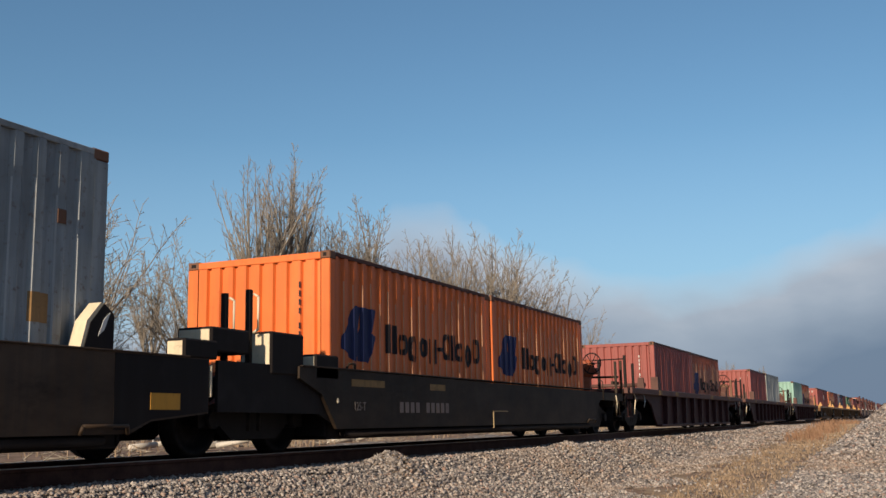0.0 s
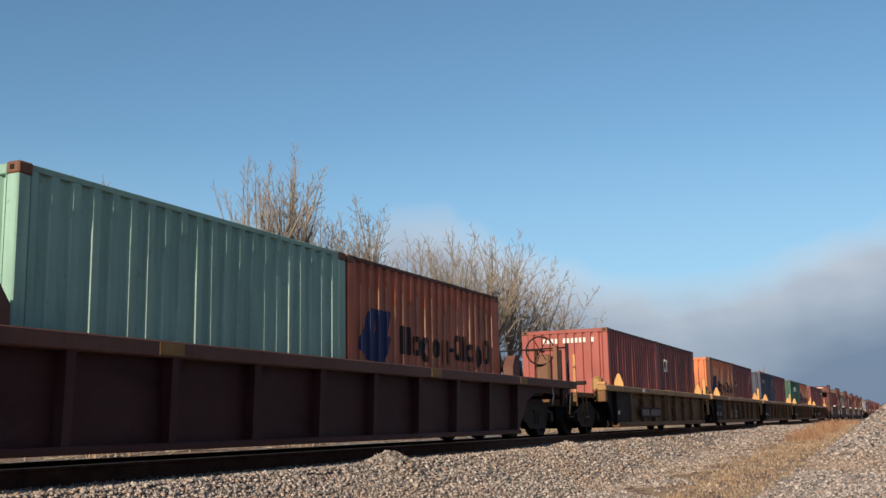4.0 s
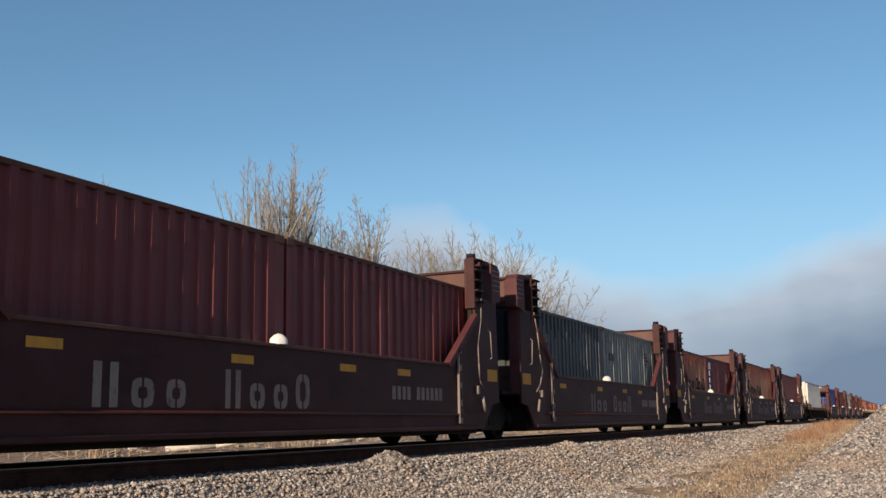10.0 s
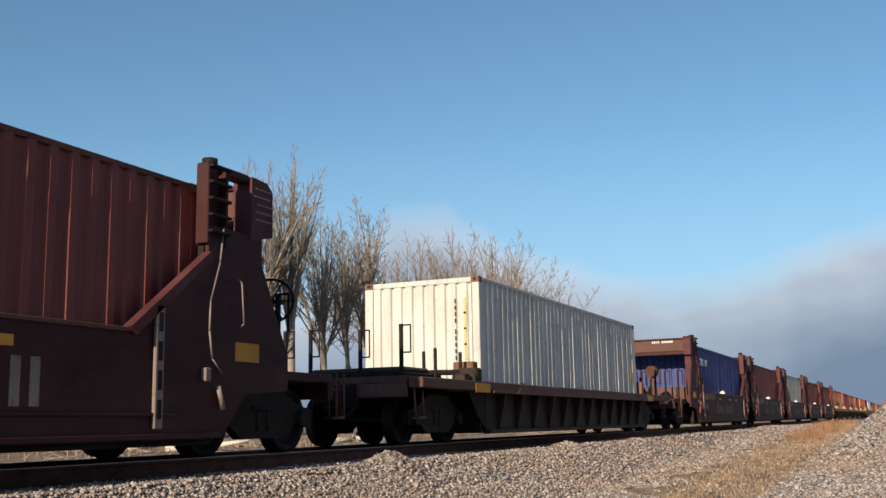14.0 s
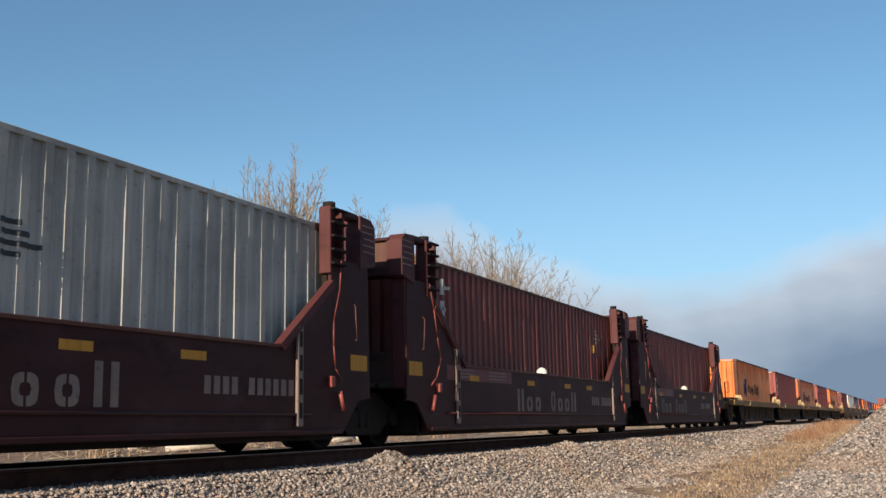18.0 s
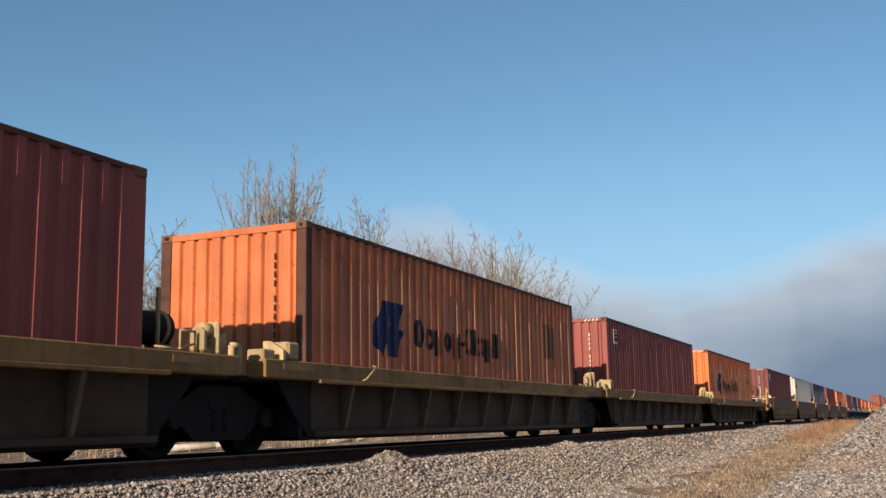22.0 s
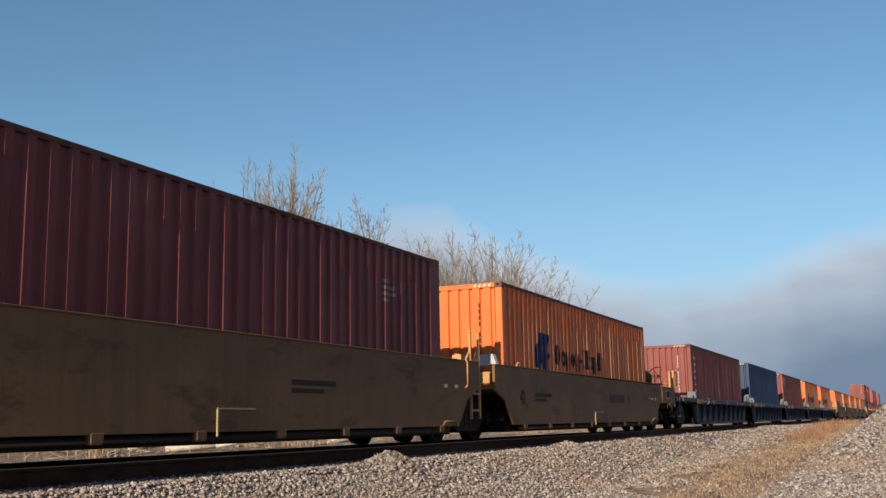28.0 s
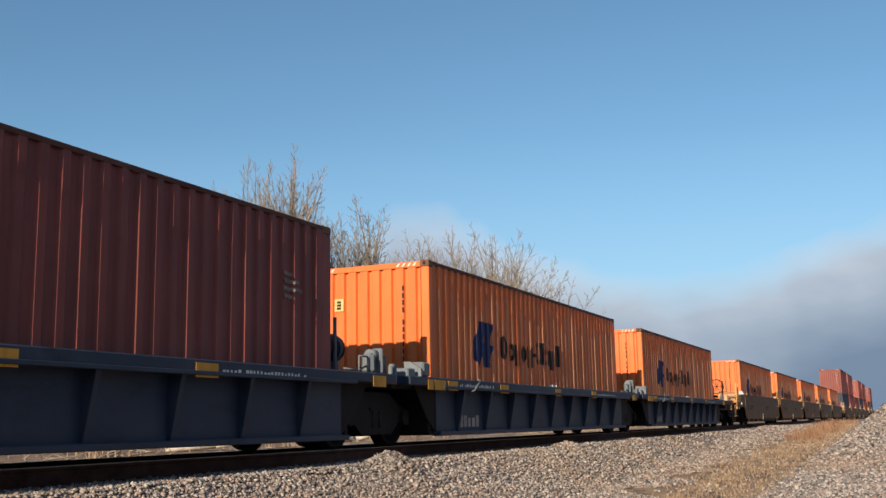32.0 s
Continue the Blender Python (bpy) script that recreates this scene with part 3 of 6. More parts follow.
def container(q, length, high, colour, label, marks=(), number=None, stripes=False, placard=None, aside=0.0):
    base = container_base(length, high, colour)
    if id(base) in USED:
        bare = [c for c in base.children if c.name.split(".")[0] in BARE]
        ob = new("shipping_container")
        for c in bare:
            o = c.copy()
            scene.collection.objects.link(o)
            o.parent = ob
            for d in c.children:
                e = d.copy()
                scene.collection.objects.link(e)
                e.parent = o
    else:
        ob = base
        USED.add(id(base))
    tagged(ob, label, "container", "containers on the train")
    pts = flutes(-length / 2 + 0.16, length / 2 - 0.16)
    for layer, (kind, *rest) in enumerate(marks):
        lift = 0.004 + 0.002 * layer
        if kind == "word":
            y0, y1, z0, hi, ink, pattern = rest
            for a, b, lo, up in word_bars(y0, y1, z0 - FLOOR, hi, pattern):
                part("letter_block", on_side(pts, blob(a, b, lo, up, hi), lift), ink, ob)
        elif kind == "emblem":
            y0, z0, k = rest
            part("emblem", emblem(pts, y0, z0 - FLOOR, k), "logo_blue", ob, "blue painted emblem")
        elif kind == "column":
            y0, y1, z0, z1, ink, n = rest
            s = (z1 - z0) / n
            rnd = random.Random(int(q * 10))
            spans = []
            for i in range(n):
                a = z1 - FLOOR - (i + 1) * s + 0.22 * s
                spans += [(y0, y0 + (y1 - y0) * 0.3, a, a + 0.72 * s), (y0, y1 if rnd.random() < 0.6 else y0 + (y1 - y0) * 0.7, a + 0.28 * s, a + 0.44 * s)]
            part("letter_column", on_side(pts, spans, lift), ink, ob, "upright painted letters in plain bars")
        elif kind == "patch":
            y0, y1, z0, z1, ink = rest
            part("painted_patch", on_side(pts, [(y0, y1, z0 - FLOOR, z1 - FLOOR)], lift), ink, ob)
        elif kind == "data":
            y0, z0, ink = rest
            spans = [(y0 + 0.02 * (i % 2), y0 + 0.25 + 0.13 * (i % 3), z0 - FLOOR - 0.1 * i, z0 - FLOOR - 0.1 * i + 0.05) for i in range(4)]
            part("data_mark", on_side(pts, spans, lift), ink, ob)
    end_marks(ob, length, high, number, stripes, placard)
    MOVING.append((ob, q, FLOOR + rise_at(q), aside))
    return ob


def rise_at(q):
    """How much higher the well floor lies in some of the wagons."""
    for a, b, r in ((-9, 8, 0.04), (8, 32, -0.015), (96, 172, 0.028), (280, 340, 0.012), (340, 356, 0.045), (440, 517, 0.036)):
        if a < q < b:
            return r
    return 0.0


BARE = {"side_panel", "top_rail", "bottom_rail", "corner_post", "corner_casting", "lock_hole", "end_panel", "end_header", "end_sill", "door", "roof", "floor"}
L40, L20, HC, STD = 12.192, 6.058, 2.896, 2.591
SIX = ((0.3, 0, 1), (0.26, 0, .7), (0.26, 0, .7), (0.24, 0, .7), (0.26, 0, .7))
CAPS = tuple((0.26, 0, 1) for _ in range(7))


# ---- wagons ----
WHEEL_R = 0.44
WHEELSETS = []


def truck(parent, y):
    b = part("truck", Shape().box(-0.9, 0.9, -0.22, 0.22, 0.42, 0.72, 0.02).rod((0, 0, 0.72), (0, 0, 0.86), 0.25, 16), "black", parent, "black cast steel rail truck")
    b.location.y = y
    outline = [(-1.12, 0.34), (-1.14, 0.56), (-0.78, 0.64), (-0.36, 0.84), (0.36, 0.84), (0.78, 0.64), (1.14, 0.56), (1.12, 0.34),
               (0.74, 0.38), (0.48, 0.2), (-0.48, 0.2), (-0.74, 0.38)]
    for side in (1, -1):
        f = Shape().slab(outline, side * 0.98 - 0.06, side * 0.98 + 0.06)
        part("side_frame", f, "wheel", b)
        part("spring_nest", Shape().rod((side * 0.98, -0.13, 0.3), (side * 0.98, -0.13, 0.56), 0.075, 10).rod((side * 0.98, 0.09, 0.3), (side * 0.98, 0.09, 0.56), 0.075, 10)
             .box(side * 0.98 - 0.08, side * 0.98 + 0.08, -0.24, 0.24, 0.56, 0.6), "wheel", b)
        for e in (-0.89, 0.89):
            part("axle_cap", Shape().rod((side * 0.9, e, WHEEL_R), (side * 1.1, e, WHEEL_R), 0.11, 12), "wheel", b)
    for e in (-0.89, 0.89):
        w = Shape().rod((-0.9, 0, 0), (0.9, 0, 0), 0.075, 12)
        for side in (1, -1):
            w.turned((side * 0.75, 0, 0), (side, 0, 0), ((-0.07, 0.1), (-0.075, 0.34), (-0.1, WHEEL_R), (-0.1, WHEEL_R + 0.028), (-0.065, WHEEL_R + 0.028), (-0.05, WHEEL_R + 0.004), (0.07, WHEEL_R - 0.004), (0.07, 0.36), (0.0, 0.33), (0.0, 0.13), (0.07, 0.12), (0.07, 0.08)), 22)
            for k in range(5):
                a = 2 * math.pi * k / 5
                w.box(side * 0.75 + 0.0 * side, side * 0.75 + 0.012 * side, 0.22 * math.cos(a) - 0.03, 0.22 * math.cos(a) + 0.03, 0.22 * math.sin(a) - 0.03, 0.22 * math.sin(a) + 0.03)
        o = part("wheelset", w, "wheel", b)
        o.matrix_parent_inverse = Matrix.Translation((0, e, WHEEL_R))
    return b


def post(parent, x, y, z0, z1, material, r=0.035, square=True):
    s = Shape()
    if square:
        s.box(x - r, x + r, y - r, y + r, z0, z1, 0.006)
    else:
        s.rod((x, y, z0), (x, y, z1), r)
    return part("upright", s, material, parent)


def hand_wheel(parent, x, y, z, r, material, turn=(0.25, -1, 0)):
    s = Shape().ring((x, y, z), turn, r, 0.018, 22).rod((x, y, z), (x, y + 0.25, z), 0.03)
    ax = Vector(turn).normalized()
    u = ax.cross(Vector((0, 0, 1))).normalized()
    for k in range(6):
        a = 2 * math.pi * k / 6
        s.rod((x, y, z), Vector((x, y, z)) + (u * math.cos(a) + Vector((0, 0, 1)) * math.sin(a)) * r, 0.011, 5)
    return part("brake_wheel", s, material, parent, "spoked hand brake wheel")


def end_deck(parent, e, y0, y1, z, mat, half=1.2):
    """Platform, centre sill, coupler and cut lever of a free end; e is -1 or 1."""
    part("end_platform", Shape().box(-half, half, *sorted((e * y0, e * y1)), z - 0.12, z, 0.01), mat, parent)
    part("centre_sill", Shape().box(-0.3, 0.3, *sorted((e * (y0 - 0.4), e * (y1 + 0.1))), 0.62, z - 0.12, 0.01), "black", parent)
    part("coupler", Shape().box(-0.11, 0.11, *sorted((e * (y1 + 0.1), e * (y1 + 0.42))), 0.68, 0.92, 0.03)
         .box(-0.2, 0.14, *sorted((e * (y1 + 0.36), e * (y1 + 0.62))), 0.66, 0.96, 0.05), "wheel", parent, "dark knuckle coupler")
    part("air_hose", Shape().pipe([(0.35, e * (y1 + 0.05), 0.8), (0.38, e * (y1 + 0.2), 0.62), (0.36, e * (y1 + 0.4), 0.5), (0.3, e * (y1 + 0.55), 0.52)], 0.025), "black", parent)
    part("end_sill", Shape().box(-half, half, *sorted((e * (y1 - 0.08), e * y1)), z - 0.34, z - 0.12, 0.01), mat, parent)
    part("side_step", Shape().pipe([(1.32, e * (y1 - 0.35), z - 0.1), (1.34, e * (y1 - 0.35), 0.45), (1.34, e * (y1 - 0.05), 0.45), (1.32, e * (y1 - 0.05), z - 0.1)], 0.018)
         .box(1.28, 1.4, *sorted((e * (y1 - 0.36), e * (y1 - 0.04))), 0.43, 0.46), mat, parent)


def tie_up(parent, ends, zs, mats):
    """Link between two articulated units, over the shared truck."""
    for e, free in ends:
        if not free:
            part("articulation", Shape().box(-0.45, 0.45, *sorted((e * 6.2, e * 7.6)), 0.72, 1.0, 0.02).rod((0, e * 7.55, 0.7), (0, e * 7.55, 1.06), 0.3, 14), "black", parent)


def bottom_and_ends(ob, minus, plus, truck_at, well=6.3):
    part("well_floor", Shape().box(-1.28, 1.28, -well, well, 0.16, 0.22, 0.01), "black", ob)
    for e in (-1, 1):
        part("well_end", Shape().box(-1.28, 1.28, *sorted((e * (well - 0.04), e * (well + 0.04))), 0.2, 1.0, 0.01), "black", ob)
        part("draft_sill", Shape().box(-0.35, 0.35, *sorted((e * well, e * (truck_at + 0.3))), 0.72, 1.02, 0.02), "black", ob)
        part("shear_plate", Shape().box(-1.25, 1.25, *sorted((e * well, e * (truck_at - 0.1))), 0.90, 0.96, 0.01), "black", ob)
    truck(ob, -truck_at)
    if plus:
        truck(ob, truck_at)


def reservoir(parent, y0, y1, x, z, r, mat):
    p = part("air_reservoir", Shape().turned((x, y0, z), (0, 1, 0), ((0, 0.02), (0.03, r * 0.75), (0.09, r), (y1 - y0 - 0.09, r), (y1 - y0 - 0.03, r * 0.75), (y1 - y0, 0.02)), 18), "black", parent, "dark air reservoir")
    part("strap", Shape().ring((x, y1 - 0.2, z), (0, 1, 0), r, 0.03, 18, 4), mat, p)
    part("strap", Shape().ring((x, y0 + 0.2, z), (0, 1, 0), r, 0.02, 18, 4), mat, p)
    foot = part("bracket", Shape().box(x - 0.12, x + 0.12, y0 + 0.15, y0 + 0.25, 0.95, z - r + 0.02, 0.01), mat, p)
    again(foot, 0, y1 - y0 - 0.4)


def grab_loop(parent, x, y, z, h, w, mat, r=0.014):
    return part("grab_iron", Shape().pipe([(x, y, z), (x + 0.05, y, z), (x + 0.05, y, z + h), (x + 0.05, y + w, z + h), (x + 0.05, y + w, z), (x, y + w, z)], r), mat, parent)


def ribbed_car(body, top, minus, plus, zt=1.16, zc=0.93, light="tan_fit", half=7.7):
    """Well wagon with a deep top chord and tapered ribs below it."""
    ob = new("well_wagon")
    bottom_and_ends(ob, minus, plus, 7.7)
    low = 0.06 if body == "car_mud" else 0.0
    a = -9.25 if minus else -7.45
    b = 9.25 if plus else 7.45
    for side in (1, -1):
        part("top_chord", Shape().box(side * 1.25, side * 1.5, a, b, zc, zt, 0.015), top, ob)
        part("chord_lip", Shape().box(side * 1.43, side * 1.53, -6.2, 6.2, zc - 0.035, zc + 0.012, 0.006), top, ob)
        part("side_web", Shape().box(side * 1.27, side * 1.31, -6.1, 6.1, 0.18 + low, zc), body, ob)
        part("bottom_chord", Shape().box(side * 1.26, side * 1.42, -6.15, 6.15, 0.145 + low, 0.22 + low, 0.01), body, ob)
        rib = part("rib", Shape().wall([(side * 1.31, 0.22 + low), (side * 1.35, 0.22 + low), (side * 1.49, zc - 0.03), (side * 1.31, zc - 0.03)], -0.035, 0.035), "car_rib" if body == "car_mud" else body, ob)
        first, step, count = (-5.5, 1.0, 12) if body == "car_dark" else (-5.24, 1.28, 9)
        rib.location.y = first
        for i in range(1, count):
            again(rib, 0, i * step)
        for e in (-1, 1):
            part("end_gusset", Shape().slab([(e * 6.1, 0.2), (e * 6.45, 0.45), (e * 6.9, zc), (e * 6.1, zc)][:: e], side * 1.26, side * 1.3), "black", ob)
    part("handhold", Shape().pipe([(1.52, -5.05, zt - 0.2), (1.58, -5.05, zt - 0.18), (1.58, -4.75, zt + 0.0), (1.52, -4.75, zt + 0.02)], 0.012), light, ob)
    for y, w in ((-6.7, 0.1), (-6.32, 0.22), (-5.8, 0.2), (-3.35, 0.22), (-0.03, 0.19), (2.82, 0.2), (6.9, 0.2)) if body == "car_blue" else ((-6.7, 0.35), (6.6, 0.35)):
        part("chord_marking", Shape().box(1.499, 1.504, y - w, y + w, zt - 0.2 + 0.08 * (top == "car_tan"), zt - 0.04), "car_yellow" if top == "car_tan" else "signal", ob, "yellow reflector patch")
    if body == "car_blue":
        stencil(ob, 1.5015, -5.5, -3.9, zt - 0.15, 0.075, 22, "lettering")
        stencil(ob, 1.5015, 3.1, 4.9, zt - 0.15, 0.06, 24, "lettering")
        stencil(ob, 1.3155, -5.1, -4.2, 0.28, 0.2, 5, "pale_worn")
    part("corner_block", Shape().box(1.16, 1.46, -6.88, -6.62, zt, zt + 0.24, 0.03), light, ob, "sunlit bracket block")
    part("bracket", Shape().wall([(1.2, zt), (1.5, zt), (1.5, zt + 0.12), (1.3, zt + 0.24), (1.2, zt + 0.24)], -7.06, -7.0), light, ob)
    part("guide_fin", Shape().slab([(6.95, zt), (7.4, zt), (7.4, zt + 0.28)], 1.3, 1.34), light, ob)
    part("small_box", Shape().box(1.2, 1.45, -7.42, -7.16, zt - 0.02, zt + 0.12, 0.02), light, ob)
    if not plus:
        reservoir(ob, 6.35, 7.3, 0.55, 1.5, 0.2, light)
        part("end_loop", Shape().pipe([(1.44, 7.36, 0.98), (1.44, 7.36, zt + 0.12), (1.44, 7.5, zt + 0.12), (1.44, 7.5, 0.98), (1.44, 7.36, 0.98)], 0.04), light, ob, "slotted steel loop at the chord's end")
        part("valve_stand", Shape().box(1.2, 1.4, 6.86, 7.0, zt, zt + 0.3, 0.05).box(1.24, 1.42, 7.12, 7.2, zt, zt + 0.38, 0.03).rod((1.3, 6.95, zt + 0.28), (1.3, 7.15, zt + 0.28), 0.08, 12), light, ob)
        part("cable", Shape().pipe([(1.3, 6.2, zt + 0.05), (1.36, 6.5, zt + 0.03), (1.32, 6.8, zt + 0.1), (1.2, 7.0, zt + 0.2)], 0.014), light, ob)
    if not plus:
        grab_loop(ob, 1.3, 6.55, zt, 0.24, 0.26, light)
        post(ob, 0.75, 6.9, zt - 0.1, 1.95, light, 0.022)
    tie_up(ob, ((-1, minus), (1, plus)), 0, 0)
    for e, free in ((-1, minus), (1, plus)):
        if not free:
            continue
        end_deck(ob, e, 6.3, 9.25, 1.12, top)
        for x, y, z1 in ((1.1, 9.2, 1.95), (0.35, 9.2, 1.9), (-0.6, 9.2, 1.95), (-1.1, 9.2, 1.95)):
            post(ob, x, e * y, 0.8, z1, "black" if e < 0 else light, 0.028)
            part("post_loop", Shape().pipe([(x, e * y, z1 - 0.02), (x + 0.17, e * y, z1 - 0.02), (x + 0.17, e * y, z1 - 0.46), (x, e * y, z1 - 0.46)], 0.014), "black" if e < 0 else light, ob)
        grab_loop(ob, 1.05, e * 9.15, 1.45, 0.5, 0.001, "black")
        part("rack_bar", Shape().rod((-1.2, e * 7.0, 1.3), (1.25, e * 7.0, 1.25), 0.05), "black", ob)
        part("deck_plate", Shape().box(-1.1, 1.0, *sorted((e * 7.4, e * 9.0)), 1.12, 1.2, 0.02), "black", ob)
        if body == "car_dark":
            part("bracket_box", Shape().box(0.9, 1.3, e * 6.55 - 0.12, e * 6.55 + 0.12, 1.1, 1.46, 0.02), "casting", ob, "rusty bracket box")
            for x, y in ((1.15, 6.9), (0.7, 7.5), (1.2, 8.1)):
                post(ob, x, e * y, 1.1, 1.62, "black", 0.025)
            part("deck_hump", Shape().box(-0.9, 0.9, *sorted((e * 7.7, e * 8.7)), 1.2, 1.3, 0.05), "car_mud", ob)
        elif e > 0:
            reservoir(ob, 6.5, 7.8, 0.3, 1.52, 0.24, light)
            hand_wheel(ob, 0.9, 8.9, 1.72, 0.3, "black")
            part("valve_box", Shape().box(0.4, 0.9, 7.9, 8.3, 1.15, 1.75, 0.08).turned((0.65, 8.0, 1.75), (0, 0, 1), ((0, 0.2), (0.15, 0.2), (0.22, 0.08)), 12), "bright_yellow" if light == "tan_fit" else light, ob)
    return ob


def stencil(ob, x, y0, y1, z0, high, n, ink):
    """A line of writing too worn to read, as plain bars."""
    rng = random.Random(n)
    w, s = (y1 - y0) / n, Shape()
    for i in range(n):
        if rng.random() < 0.15 and n > 8:
            continue
        y = y0 + i * w
        s.add(*flat_bars([(y, y + w * rng.uniform(0.5, 0.8), z0, z0 + high * rng.choice((0.8, 1.0, 1.0)))], x))
    return part("stencil_line", s, ink, ob)


def faced_box(ob, name, x0, x1, y0, y1, z0, z1):
    """A box with shade painted black on its sides, sunlight cream on its front."""
    b = part(name, Shape().box(x0, x1, y0, y1, z0, z1, 0.02), "black", ob)
    part("face_plate", Shape().box(x0 + 0.03, x1 - 0.03, y0 - 0.006, y0 + 0.01, z0 + 0.02, z1 - 0.03, 0.004), "bone", b, "cream front face with sunlight painted in")


def dark_fittings(ob, minus, plus):
    """End gear of the grimy wagons."""
    if not plus:
        g = part("corner_guide", Shape().slab([(5.64, 1.1), (6.04, 1.1), (6.04, 1.46), (5.9, 1.56), (5.72, 1.36)], 1.26, 1.43), "black", ob, "black guide plate with pale stripe")
        part("guide_stripe", Shape().slab([(5.82, 1.24), (5.9, 1.3), (5.98, 1.48), (5.9, 1.42)], 1.431, 1.435), "lettering", g)
        # the guide's sunlit front edge, its light painted in as cream
        part("guide_edge", Shape().slab([(5.60, 1.1), (5.64, 1.1), (5.72, 1.36), (5.9, 1.56), (5.86, 1.57), (5.68, 1.38)], 1.27, 1.42), "bone", g)
        part("end_marking", Shape().box(1.452, 1.4575, 6.58, 7.05, 0.54, 0.71), "signal", ob, "orange yellow reflector patch")
        part("hanging_plate", Shape().box(1.3, 1.46, 7.57, 7.6, 0.68, 1.03, 0.006), "bone", ob)
        part("dark_panel", Shape().slab([(6.05, 0.34), (6.05, 1.09), (7.54, 1.09), (7.54, 0.52), (6.6, 0.44), (6.3, 0.34)], 1.44, 1.4535), "black", ob, "black end panel of the side")
        part("end_deck_plate", Shape().box(-1.1, 1.3, 6.2, 7.7, 1.04, 1.1, 0.01), "black", ob)
        faced_box(ob, "valve_box", 1.2, 1.46, 7.1, 7.7, 1.1, 1.31)
    if not minus:
        faced_box(ob, "brake_box", 0.85, 1.34, -8.95, -8.2, 1.2, 1.49)
        faced_box(ob, "winding_box", 0.95, 1.42, -7.85, -7.1, 0.98, 1.51)
        faced_box(ob, "step_box", 1.1, 1.45, -6.85, -6.25, 0.95, 1.28)
        for y, top in ((-8.45, 1.93), (-7.95, 2.03)):
            post(ob, 1.15, y, 1.05, top, "black", 0.035)
            part("grab_iron", Shape().pipe([(1.22, y, top - 0.06), (1.3, y - 0.02, top - 0.1), (1.3, y - 0.02, top - 0.5), (1.22, y, top - 0.54)], 0.016), "bone", ob)
        part("hanging_plate", Shape().wall([(1.3, 0.65), (1.46, 0.65), (1.4, 1.0), (1.32, 1.0)], -6.3, -6.26), "bone", ob)
        part("brace", Shape().rod((1.42, -6.2, 0.68), (1.42, -6.05, 1.02), 0.015), "bone", ob)
        lettering(ob, "125-T", 0.17, (1.453, -5.66, 0.6), "side", "chalk", 0.0, 0.85)
        for y0, y1 in ((-5.9, -4.9), (-3.3, -2.7)):
            part("side_marking", Shape().box(1.449, 1.453, y0, y1, 0.88, 0.98), "car_tan", ob, "dull yellow reflector patch")
        mark = part("number_mark", Shape().box(1.449, 1.4525, -4.4, -4.28, 0.52, 0.68), "faded", ob)
        for i in (1, 2, 3, 5, 6, 7, 8, 9):
            again(mark, 0, i * 0.19)
        part("apron", Shape().slab([(-8.9, 0.52), (-8.9, 1.1), (-7.2, 1.1), (-6.3, 1.0), (-6.3, 0.35), (-6.7, 0.5)], 1.36, 1.4), "black", ob)


